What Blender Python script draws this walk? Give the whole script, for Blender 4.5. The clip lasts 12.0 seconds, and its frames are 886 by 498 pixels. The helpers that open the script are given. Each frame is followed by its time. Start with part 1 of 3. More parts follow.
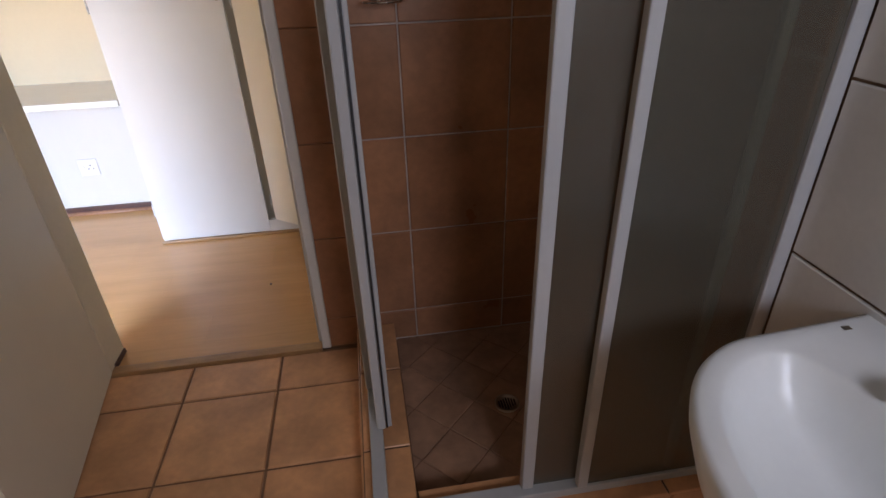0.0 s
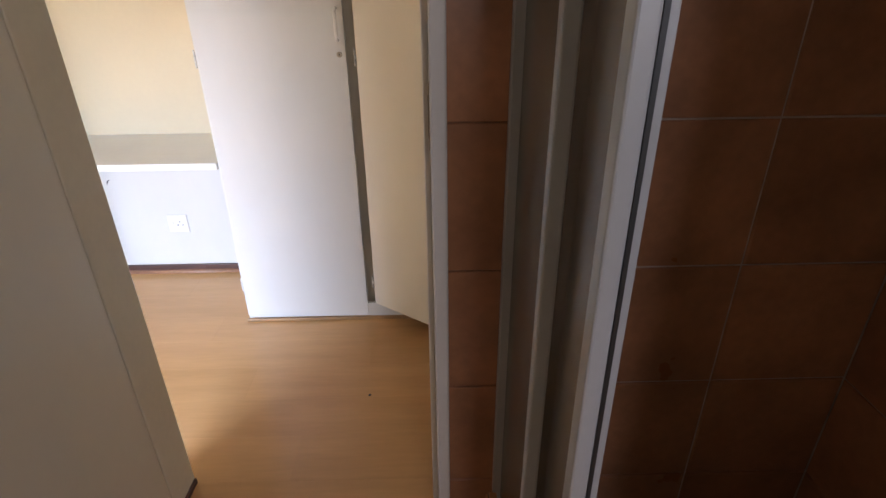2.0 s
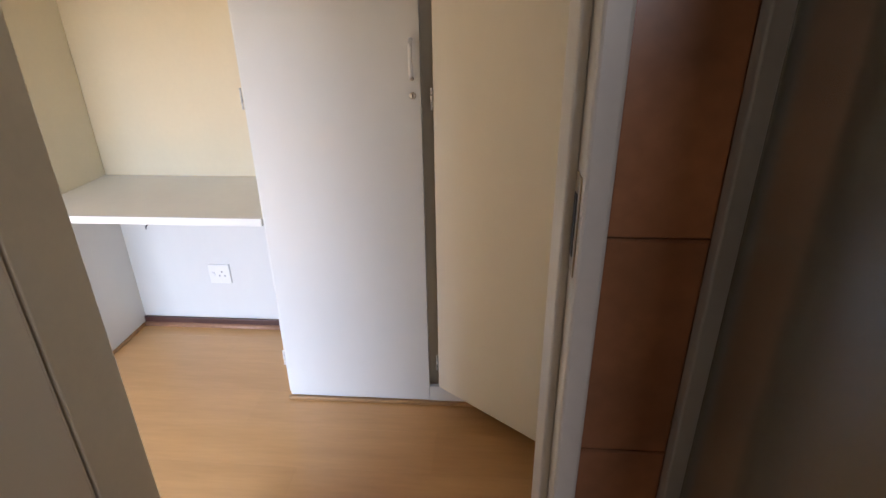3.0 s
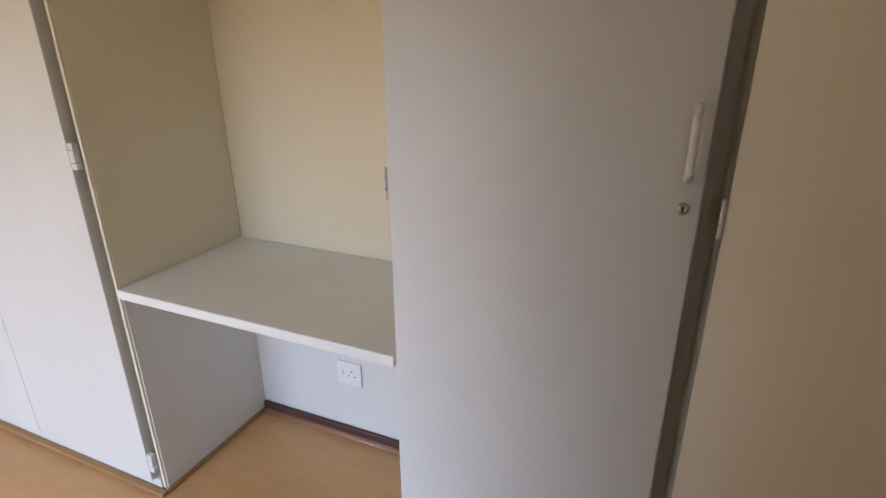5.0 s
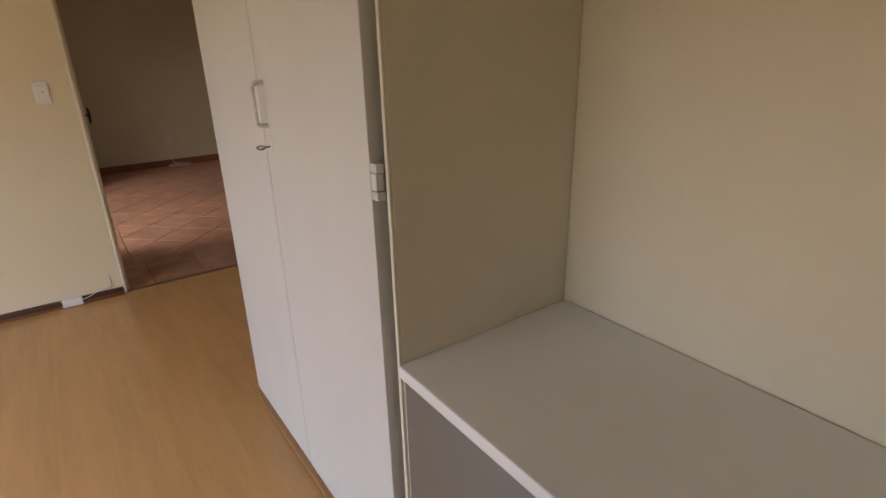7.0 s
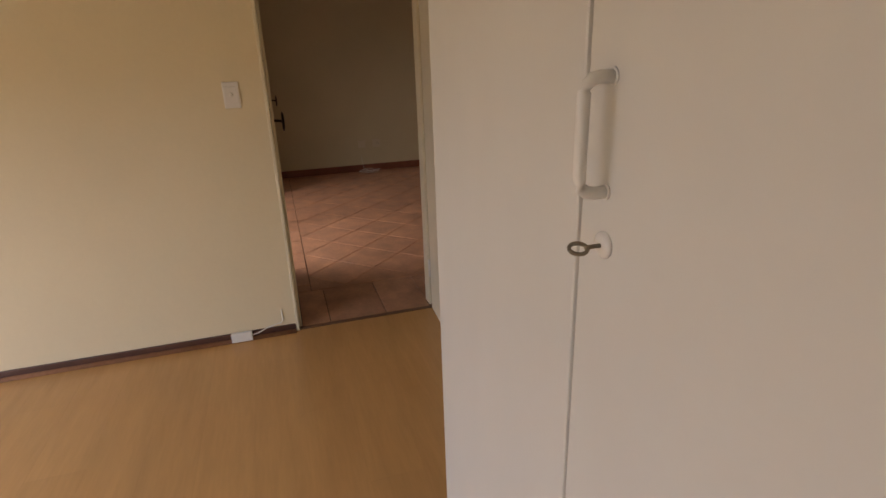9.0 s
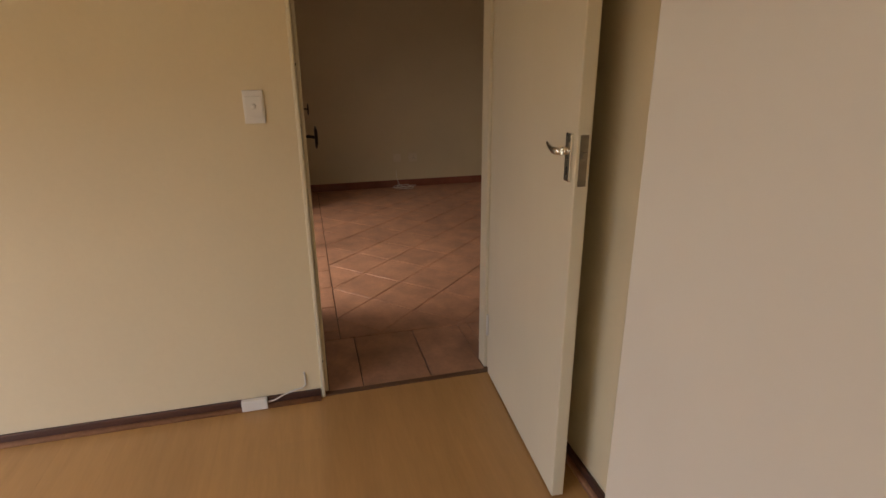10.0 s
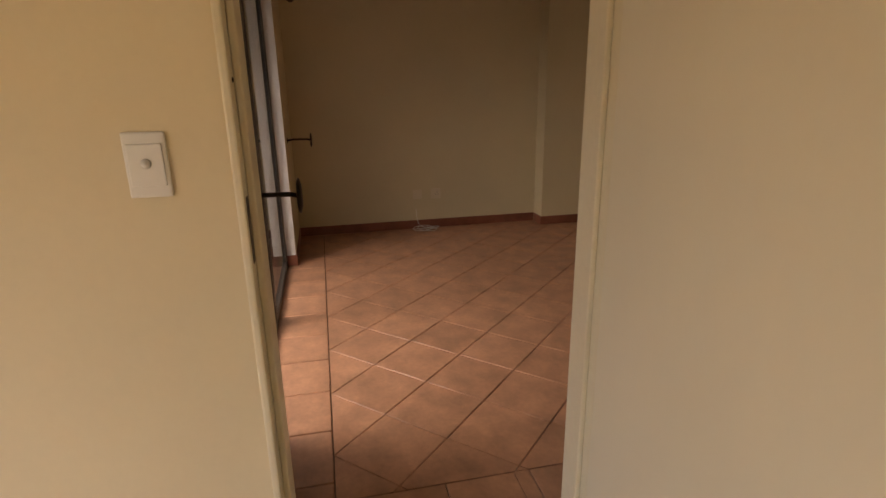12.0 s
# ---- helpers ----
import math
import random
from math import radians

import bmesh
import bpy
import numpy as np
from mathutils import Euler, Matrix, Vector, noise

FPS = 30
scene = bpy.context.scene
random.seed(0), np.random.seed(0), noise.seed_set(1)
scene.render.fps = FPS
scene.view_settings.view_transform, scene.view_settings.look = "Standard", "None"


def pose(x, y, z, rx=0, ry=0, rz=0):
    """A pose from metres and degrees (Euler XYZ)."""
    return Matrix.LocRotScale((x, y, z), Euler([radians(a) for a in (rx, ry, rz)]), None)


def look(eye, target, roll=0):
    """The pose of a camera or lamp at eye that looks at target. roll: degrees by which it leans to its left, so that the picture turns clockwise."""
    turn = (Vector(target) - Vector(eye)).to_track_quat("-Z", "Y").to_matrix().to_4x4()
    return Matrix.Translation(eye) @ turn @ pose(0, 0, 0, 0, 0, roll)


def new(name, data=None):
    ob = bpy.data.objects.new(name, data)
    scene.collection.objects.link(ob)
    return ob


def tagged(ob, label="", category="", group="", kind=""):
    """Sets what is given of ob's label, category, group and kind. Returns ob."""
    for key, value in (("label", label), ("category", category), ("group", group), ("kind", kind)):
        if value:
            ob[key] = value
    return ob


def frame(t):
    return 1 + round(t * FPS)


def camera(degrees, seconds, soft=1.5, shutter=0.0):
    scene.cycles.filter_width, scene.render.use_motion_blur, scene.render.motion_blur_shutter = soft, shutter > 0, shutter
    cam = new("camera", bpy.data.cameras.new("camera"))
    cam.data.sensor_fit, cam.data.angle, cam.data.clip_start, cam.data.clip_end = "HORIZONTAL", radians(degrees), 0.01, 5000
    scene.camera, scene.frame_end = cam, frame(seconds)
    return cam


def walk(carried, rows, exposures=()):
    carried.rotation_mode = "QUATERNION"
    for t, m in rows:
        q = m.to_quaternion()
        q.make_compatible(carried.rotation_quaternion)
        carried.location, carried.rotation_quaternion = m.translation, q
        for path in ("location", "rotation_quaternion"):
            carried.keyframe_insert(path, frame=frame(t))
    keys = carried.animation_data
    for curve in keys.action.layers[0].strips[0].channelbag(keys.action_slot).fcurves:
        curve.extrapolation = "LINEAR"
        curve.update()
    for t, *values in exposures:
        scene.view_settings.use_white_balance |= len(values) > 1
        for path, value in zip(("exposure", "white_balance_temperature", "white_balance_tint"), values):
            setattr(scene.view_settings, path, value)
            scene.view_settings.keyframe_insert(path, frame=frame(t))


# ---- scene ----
cam = camera(79.5, 12.0)
PATH = [
    (0, (2.075, -2.761, 1.38), (2.324, -1.044, 0.386), -1.8),
    (0.5, (2.008, -2.656, 1.376), (2.215, -0.92, 0.403), -1.3),
    (0.7, (1.994, -2.589, 1.384), (2.175, -0.853, 0.409), -1.4),
    (1, (1.96, -2.497, 1.387), (2.107, -0.746, 0.431), -1.0),
    (1.5, (1.908, -2.346, 1.396), (1.995, -0.578, 0.465), -0.7),
    (2, (1.833, -2.149, 1.438), (1.862, -0.361, 0.541), -0.7),
    (2.5, (1.769, -1.916, 1.44), (1.719, -0.115, 0.571), -0.8),
    (3, (1.709, -1.681, 1.445), (1.559, 0.133, 0.616), -0.8),
    (3.2, (1.688, -1.6, 1.445), (1.501, 0.216, 0.628), -0.9),
    (4.8, (1.485, -1.002, 1.444), (0.852, 0.752, 0.721), -0.2),
    (5, (1.458, -0.917, 1.445), (0.713, 0.796, 0.728), -0.3),
    (5.5, (1.369, -0.784, 1.435), (0.408, 0.816, 0.715), -0.4),
    (6, (1.21, -0.641, 1.437), (0.04, 0.811, 0.713), -0.8),
    (6.5, (1.056, -0.56, 1.424), (-0.303, 0.718, 0.702), -1.1),
    (7, (0.858, -0.475, 1.408), (-0.666, 0.605, 0.693), -1.4),
    (7.5, (0.664, -0.43, 1.411), (-0.981, 0.45, 0.689), -1.4),
    (7.7, (0.567, -0.423, 1.41), (-1.105, 0.403, 0.687), -1.1),
    (9.3, (-0.342, -0.312, 1.347), (-2.156, 0.192, 0.673), -1.4),
    (9.5, (-0.493, -0.323, 1.352), (-2.313, 0.166, 0.682), -0.7),
    (10, (-0.744, -0.323, 1.348), (-2.578, 0.143, 0.7), -0.5),
    (10.5, (-1.006, -0.273, 1.353), (-2.855, 0.167, 0.73), -0.6),
    (11, (-1.244, -0.241, 1.334), (-3.103, 0.186, 0.73), -0.8),
    (11.5, (-1.496, -0.226, 1.339), (-3.362, 0.189, 0.75), -0.8),
    (12, (-1.76, -0.187, 1.338), (-3.631, 0.227, 0.764), -0.9),
]
walk(cam, [(t, look(eye, target, roll)) for t, eye, target, roll in PATH], [(0, 0.62, 6350, 24), (2.2, 0.60, 6350, 23), (3.2, 0.31, 6350, 22), (4.8, -0.23, 6300, 22), (6, -0.78, 6700, 25), (7.5, -0.97, 7200, 26), (9.5, -1.17, 8100, 28), (12, -0.70, 8600, 27)])

# ---------------------------------------------------------------- light
world = bpy.data.worlds.new("world")
scene.world = world
world.use_nodes = True
sky = world.node_tree.nodes.new("ShaderNodeTexSky")
sky.sky_type, sky.sun_disc = "NISHITA", False
sky.sun_elevation, sky.sun_rotation = radians(42), radians(20)
world.node_tree.links.new(sky.outputs[0], world.node_tree.nodes["Background"].inputs[0])
world.node_tree.nodes["Background"].inputs[1].default_value = 0.15


def window_light(name, m, sx, sy, watts, colour, spread=180):
    lamp = bpy.data.lights.new(name, "AREA")
    lamp.shape, lamp.size, lamp.size_y, lamp.energy, lamp.color = "RECTANGLE", sx, sy, watts, colour
    lamp.spread = radians(spread)
    ob = new(name, lamp)
    ob.matrix_world = m
    return ob


# daylight of the unseen bedroom window (south wall) and of the garden door
window_light("bedroom_window_light", pose(-0.22, -3.55, 1.45, 12, 0, 0), 2.1, 1.0, 333, (0.505, 0.72, 1.0), 160)
# unseen lamp, added to brighten the bathroom; no window is known there
window_light("bathroom_fill_light", pose(2.64, -3.93, 1.75, 46, 0, 0), 0.55, 0.5, 10.8, (0.86, 0.93, 1.0))
window_light("garden_door_light", pose(-4.45, -2.3, 2.2, 46, 0, 0), 1.5, 1.2, 34, (0.92, 0.96, 1.0), 95)


# ---------------------------------------------------------------- materials
def material(name, base, rough=0.5, metal=0.0, spread=(0.85, 1.1), scale=3.0, stretch=(1, 1, 1), grain=0.0, grain_scale=60.0,
             bump=0.0, bump_scale=200.0, per_object=0.0, rough_var=0.0, coat=0.0):
    """A painted or natural surface with two scales of variation in world space."""
    m = bpy.data.materials.new(name)
    m.use_nodes = True
    n, l = m.node_tree.nodes, m.node_tree.links
    b = n["Principled BSDF"]
    b.inputs["Metallic"].default_value = metal
    b.inputs["Roughness"].default_value = rough
    b.inputs["Coat Weight"].default_value = coat
    geo = n.new("ShaderNodeNewGeometry")
    mp = n.new("ShaderNodeMapping")
    mp.inputs["Scale"].default_value = stretch
    l.new(geo.outputs["Position"], mp.inputs["Vector"])
    big = n.new("ShaderNodeTexNoise")
    big.inputs["Scale"].default_value, big.inputs["Detail"].default_value = scale, 5
    l.new(mp.outputs[0], big.inputs["Vector"])
    ramp = n.new("ShaderNodeMapRange")
    ramp.inputs[1].default_value, ramp.inputs[2].default_value = 0.3, 0.7
    ramp.inputs[3].default_value, ramp.inputs[4].default_value = spread
    l.new(big.outputs[0], ramp.inputs[0])
    value = ramp.outputs[0]
    if grain:
        fine = n.new("ShaderNodeTexNoise")
        fine.inputs["Scale"].default_value, fine.inputs["Detail"].default_value = grain_scale, 6
        l.new(mp.outputs[0], fine.inputs["Vector"])
        r2 = n.new("ShaderNodeMapRange")
        r2.inputs[1].default_value, r2.inputs[2].default_value = 0.3, 0.7
        r2.inputs[3].default_value, r2.inputs[4].default_value = 1 - grain, 1 + grain
        l.new(fine.outputs[0], r2.inputs[0])
        mul = n.new("ShaderNodeMath")
        mul.operation = "MULTIPLY"
        l.new(value, mul.inputs[0])
        l.new(r2.outputs[0], mul.inputs[1])
        value = mul.outputs[0]
    if per_object:
        info = n.new("ShaderNodeObjectInfo")
        r3 = n.new("ShaderNodeMapRange")
        r3.inputs[3].default_value, r3.inputs[4].default_value = 1 - per_object, 1 + per_object
        l.new(info.outputs["Random"], r3.inputs[0])
        mul = n.new("ShaderNodeMath")
        mul.operation = "MULTIPLY"
        l.new(value, mul.inputs[0])
        l.new(r3.outputs[0], mul.inputs[1])
        value = mul.outputs[0]
    tint = n.new("ShaderNodeVectorMath")
    tint.operation = "SCALE"
    tint.inputs[0].default_value = base
    l.new(value, tint.inputs["Scale"])
    l.new(tint.outputs[0], b.inputs["Base Color"])
    if rough_var:
        r4 = n.new("ShaderNodeMapRange")
        r4.inputs[3].default_value, r4.inputs[4].default_value = rough - rough_var, rough + rough_var
        l.new(big.outputs[0], r4.inputs[0])
        l.new(r4.outputs[0], b.inputs["Roughness"])
    if bump:
        bn = n.new("ShaderNodeTexNoise")
        bn.inputs["Scale"].default_value, bn.inputs["Detail"].default_value = bump_scale, 3
        l.new(mp.outputs[0], bn.inputs["Vector"])
        bp = n.new("ShaderNodeBump")
        bp.inputs["Strength"].default_value, bp.inputs["Distance"].default_value = bump, 0.002
        l.new(bn.outputs[0], bp.inputs["Height"])
        l.new(bp.outputs[0], b.inputs["Normal"])
    return m


CREAM = material("cream_wall_paint", (0.76, 0.645, 0.445), 0.6, spread=(0.96, 1.04), scale=1.2, grain=0.01, bump=0.03, bump_scale=90)
NOOKSIDE = material("pale_cream_paint", (0.76, 0.685, 0.53), 0.5, spread=(0.96, 1.04), scale=1.5, grain=0.01, bump=0.02, bump_scale=80)
# cream paint darkened to put the living room's shade into its colour
SHADED_CREAM = material("shaded_cream_wall_paint", (0.65, 0.57, 0.38), 0.65, spread=(0.95, 1.05), scale=1.2, grain=0.01, bump=0.03, bump_scale=90)
# copy of the white enamel, lightened to put missing light on the desk
LIT_WHITE = material("lightened_white_enamel", (0.80, 0.785, 0.735), 0.45, spread=(0.96, 1.02), scale=3.0, grain=0.01, grain_scale=30, bump=0.03, bump_scale=60)
WHITE = material("white_enamel_paint", (0.69, 0.675, 0.635), 0.38, spread=(0.97, 1.025), scale=2.0, grain=0.004, grain_scale=14, stretch=(2, 2, 0.8), bump=0.03, bump_scale=60)
DOORWHITE = material("door_paint", (0.76, 0.69, 0.54), 0.42, spread=(0.975, 1.02), scale=2.0, grain=0.004, grain_scale=18, stretch=(2, 2, 0.8), bump=0.03, bump_scale=60)
# cupboard white, lightened and warmed for the bounced light on the ajar door
AJAR = material("bounce_lit_cupboard_white", (0.76, 0.715, 0.62), 0.42, spread=(0.975, 1.02), scale=2.0, grain=0.004, grain_scale=18, stretch=(2, 2, 0.8), bump=0.03, bump_scale=60)
CEIL = material("ceiling_paint", (0.8, 0.78, 0.74), 0.8, spread=(0.97, 1.03), bump=0.1)
LAMINATE = material("oak_laminate", (0.54, 0.292, 0.118), 0.22, spread=(0.93, 1.06), scale=1.8, stretch=(1.0, 9, 9), grain=0.035, grain_scale=9, per_object=0.035, rough_var=0.04)
UNDERLAY = material("dark_underlay", (0.10, 0.06, 0.035), 0.8)
TERRA = material("terracotta_tile", (0.58, 0.295, 0.135), 0.36, spread=(0.80, 1.18), scale=7, grain=0.07, grain_scale=40, per_object=0.10, bump=0.25, bump_scale=35, rough_var=0.08)
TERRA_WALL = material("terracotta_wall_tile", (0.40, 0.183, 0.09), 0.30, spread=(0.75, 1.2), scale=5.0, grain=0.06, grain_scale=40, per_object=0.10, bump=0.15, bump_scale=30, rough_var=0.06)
TERRA_LIV = material("living_floor_tile", (0.45, 0.235, 0.14), 0.40, spread=(0.76, 1.22), scale=7, grain=0.08, grain_scale=45, per_object=0.06, bump=0.3, bump_scale=35, rough_var=0.08)
GROUT_DARK = material("dark_grout", (0.15, 0.09, 0.055), 0.9, spread=(0.7, 1.3), scale=12)
GROUT_BATH = material("brown_floor_grout", (0.24, 0.13, 0.07), 0.9, spread=(0.75, 1.2), scale=12)
GROUT_PALE = material("pale_grout", (0.60, 0.52, 0.46), 0.9, spread=(0.7, 1.2), scale=12)
WTILE = material("pale_wall_tile", (0.66, 0.64, 0.61), 0.25, spread=(0.94, 1.04), scale=6, grain=0.02, per_object=0.02, bump=0.05)
TERRA_SHOWER = material("shower_floor_tile", (0.36, 0.205, 0.125), 0.5, spread=(0.72, 1.25), scale=8, grain=0.10, grain_scale=30, per_object=0.08, bump=0.2, bump_scale=35)
SKIRT = material("dark_brown_skirting", (0.085, 0.035, 0.025), 0.45, spread=(0.8, 1.2), scale=4, stretch=(1, 1, 8), grain=0.12)
ROUND = material("reddish_quarter_round", (0.33, 0.16, 0.09), 0.4, spread=(0.85, 1.15), scale=4, grain=0.1)
SKIRT_TILE = material("dark_terracotta_skirting", (0.24, 0.085, 0.05), 0.4, spread=(0.75, 1.2), scale=6, grain=0.08)
OAKTRIM = material("oak_trim", (0.36, 0.19, 0.075), 0.4, spread=(0.85, 1.15), scale=4, stretch=(2, 9, 9), grain=0.12)
STRIP = material("brown_threshold_wood", (0.37, 0.20, 0.08), 0.4, spread=(0.8, 1.15), scale=4, stretch=(2, 9, 9), grain=0.12)
DARKSTRIP = material("dark_threshold_wood", (0.15, 0.07, 0.035), 0.45, spread=(0.8, 1.15), scale=4, stretch=(9, 2, 9), grain=0.12)
BRONZE_ALU = material("dark_bronze_aluminium", (0.11, 0.095, 0.08), 0.35, 0.6, spread=(0.9, 1.1))
LIT_REVEAL = material("lit_reveal_white", (0.80, 0.79, 0.76), 0.7, spread=(0.95, 1.04), grain=0.01, bump=0.05, bump_scale=80)
BACKDROP = material("grey_green_backdrop", (0.42, 0.43, 0.36), 0.8, spread=(0.8, 1.1), scale=2, grain=0.05, bump=0.1, bump_scale=60)
# white plastic darkened so the living room outlets carry their shade
SHADED_PLASTIC = material("shaded_plastic", (0.68, 0.60, 0.45), 0.4, spread=(0.95, 1.05))
ALU = material("white_powdercoat", (0.42, 0.43, 0.435), 0.32, spread=(0.95, 1.04), grain=0.02)
STEELWHITE = material("painted_steel_frame", (0.74, 0.71, 0.66), 0.4, spread=(0.95, 1.04), scale=3, grain=0.02, bump=0.1, bump_scale=50)
FRAMECREAM = material("cream_steel_frame", (0.75, 0.67, 0.50), 0.42, spread=(0.95, 1.04), scale=3, grain=0.02, bump=0.1, bump_scale=50)
CHROME = material("chrome", (0.80, 0.78, 0.74), 0.12, 1.0, spread=(0.9, 1.05))
BRASSY = material("worn_nickel", (0.50, 0.43, 0.33), 0.28, 1.0, spread=(0.8, 1.1), scale=20)
TARNISHED = material("tarnished_steel", (0.26, 0.22, 0.17), 0.42, 0.75, spread=(0.75, 1.2), scale=25)
DARKMETAL = material("dark_bronze", (0.05, 0.035, 0.025), 0.4, 0.6, spread=(0.8, 1.2))
PORCELAIN = material("white_porcelain", (0.70, 0.72, 0.715), 0.30, spread=(0.97, 1.02), grain=0.01)
PLASTIC = material("white_plastic", (0.78, 0.76, 0.72), 0.35, spread=(0.97, 1.03))
BLACK = material("dark_hole", (0.015, 0.012, 0.01), 0.6)
RUBBER = material("black_rubber", (0.02, 0.02, 0.02), 0.5)
PAVING = material("garden_paving", (0.33, 0.27, 0.22), 0.8, spread=(0.7, 1.2), scale=2, grain=0.1, bump=0.3)


def glass_material(name, frosted):
    m = bpy.data.materials.new(name)
    m.use_nodes = True
    n, l = m.node_tree.nodes, m.node_tree.links
    b = n["Principled BSDF"]
    b.inputs["Base Color"].default_value = (0.43, 0.415, 0.335, 1) if frosted else (0.93, 0.95, 0.94, 1)
    b.inputs["Transmission Weight"].default_value = 0.9 if frosted else 1.0
    b.inputs["Roughness"].default_value = 0.27 if frosted else 0.02
    b.inputs["IOR"].default_value = 1.52 if frosted else 1.45
    if frosted:
        geo = n.new("ShaderNodeNewGeometry")
        tex = n.new("ShaderNodeTexNoise")
        tex.inputs["Scale"].default_value = 160
        l.new(geo.outputs["Position"], tex.inputs["Vector"])
        bp = n.new("ShaderNodeBump")
        bp.inputs["Strength"].default_value, bp.inputs["Distance"].default_value = 0.1, 0.001
        l.new(tex.outputs[0], bp.inputs["Height"])
        l.new(bp.outputs[0], b.inputs["Normal"])
    return m


FROST = glass_material("frosted_shower_glass", True)
GLASS = glass_material("clear_door_glass", False)


# ---------------------------------------------------------------- builders
def add_box(bm, lo, hi, bevel=0.0, m=None):
    """One box between two corners, its edges rounded by bevel, into bm."""
    mesh = bmesh.new()
    bmesh.ops.create_cube(mesh, size=1)
    size = [h - a for a, h in zip(lo, hi)]
    for v in mesh.verts:
        v.co = Vector([a + (c + 0.5) * s for a, c, s in zip(lo, v.co, size)])
    if bevel:
        bmesh.ops.bevel(mesh, geom=mesh.edges[:], offset=bevel, segments=2, affect="EDGES", profile=0.5)
    join(bm, mesh, m)
    return bm


def join(bm, mesh, m=None):
    if m is not None:
        bmesh.ops.transform(mesh, matrix=m, verts=mesh.verts)
    made = {v: bm.verts.new(v.co) for v in mesh.verts}
    for f in mesh.faces:
        g = bm.faces.new([made[v] for v in f.verts])
        g.smooth = f.smooth
    mesh.free()


def box(lo, hi, bevel=0.0, m=None):
    return add_box(bmesh.new(), lo, hi, bevel, m)


def add_tube(bm, points, radius, sides=10, m=None, squash=1.0, radii=None):
    """A round bar along a line of points, closed at its ends."""
    mesh = bmesh.new()
    pts = [Vector(p) for p in points]
    rings = []
    for i, p in enumerate(pts):
        d = (pts[min(i + 1, len(pts) - 1)] - pts[max(i - 1, 0)]).normalized()
        up = Vector((0, 0, 1)) if abs(d.z) < 0.9 else Vector((1, 0, 0))
        a = d.cross(up).normalized()
        b = a.cross(d).normalized()
        r = radii[i] if radii else radius
        rings.append([mesh.verts.new(p + (a * math.cos(2 * math.pi * k / sides) * squash + b * math.sin(2 * math.pi * k / sides)) * r) for k in range(sides)])
    for u, w in zip(rings, rings[1:]):
        for k in range(sides):
            f = mesh.faces.new((u[k], u[(k + 1) % sides], w[(k + 1) % sides], w[k]))
            f.smooth = True
    mesh.faces.new(rings[0][::-1])
    mesh.faces.new(rings[-1])
    bmesh.ops.recalc_face_normals(mesh, faces=mesh.faces[:])
    join(bm, mesh, m)
    return bm


def tube(points, radius, sides=10, m=None, squash=1.0, radii=None):
    return add_tube(bmesh.new(), points, radius, sides, m, squash, radii)


def lathe(profile, centre, axis="z", sides=24, m=None):
    """A turned body from (radius, height) pairs about an axis through centre."""
    bm = bmesh.new()
    rings = []
    for r, h in profile:
        ring = []
        for k in range(sides):
            c, s = r * math.cos(2 * math.pi * k / sides), r * math.sin(2 * math.pi * k / sides)
            p = {"z": (c, s, h), "y": (c, h, s), "x": (h, c, s)}[axis]
            ring.append(bm.verts.new(Vector(centre) + Vector(p)))
        rings.append(ring)
    for u, w in zip(rings, rings[1:]):
        for k in range(sides):
            bm.faces.new((u[k], u[(k + 1) % sides], w[(k + 1) % sides], w[k])).smooth = True
    bm.faces.new(rings[0][::-1])
    bm.faces.new(rings[-1])
    bmesh.ops.recalc_face_normals(bm, faces=bm.faces[:])
    if m is not None:
        bmesh.ops.transform(bm, matrix=m, verts=bm.verts)
    return bm


def mesh_of(name, bm, mat):
    me = bpy.data.meshes.new(name)
    bm.to_mesh(me)
    bm.free()
    me.materials.append(mat)
    return me


def solid(name, bm, mat, label="", category="", kind="", group=""):
    ob = new(name, mesh_of(name, bm, mat))
    return tagged(ob, label, category, group, kind)


def thing(name, base, label, category, group=""):
    ob = new(name)
    ob.empty_display_size = 0.05
    ob.location = base
    return tagged(ob, label, category, group)


def part(name, bm, mat, parent, label=""):
    """A mesh in world coordinates under a thing or a part."""
    ob = new(name, mesh_of(name, bm, mat))
    ob.parent = parent
    ob.matrix_parent_inverse = Matrix.Translation(-parent.location)
    if label:
        ob["label"] = label
    return ob


def piece(name, me, at, parent, turn=0.0):
    """One piece of a surface, on shared mesh data."""
    ob = new(name, me)
    ob.parent = parent
    ob.location = at
    ob.rotation_euler.z = turn
    return ob


# ---------------------------------------------------------------- structure
H = 2.5
DW = -2.79          # bedroom face of the wall with the living-room door
BK = 0.512           # wall behind the wardrobes
fb = bmesh.new()
add_box(fb, (DW, -3.6, -0.12), (0.92, BK, -0.008))
add_box(fb, (0.92, -1.046, -0.12), (2.2, BK, -0.008))
solid("floor_bedroom", fb, UNDERLAY, "dark underlay beneath oak laminate floor", "floor", "structure")
solid("ceiling", box((-7.2, -4.0, H), (3.3, 3.2, H + 0.1)), CEIL, "plain white flat ceiling", "ceiling", "structure")

# wall with the door to the living room
wl = bmesh.new()
add_box(wl, (DW - 0.12, -3.6, -0.1), (DW, -0.349, H))
add_box(wl, (DW - 0.12, 0.445, -0.1), (DW, BK + 0.12, H))
add_box(wl, (DW - 0.12, -0.349, 2.07), (DW, 0.445, H))
solid("wall_west", wl, CREAM, "cream painted wall around a doorway", "wall", "structure")
solid("wall_north", box((DW, BK, -0.1), (2.2, BK + 0.12, H)), CREAM, "cream painted wall behind the wardrobes", "wall", "structure")
solid("wall_east", box((2.2, -0.935, -0.1), (2.32, BK + 0.12, H)), CREAM, "plain cream wall", "wall", "structure")
ws = bmesh.new()
add_box(ws, (DW, -3.72, -0.1), (-1.28, -3.6, H))
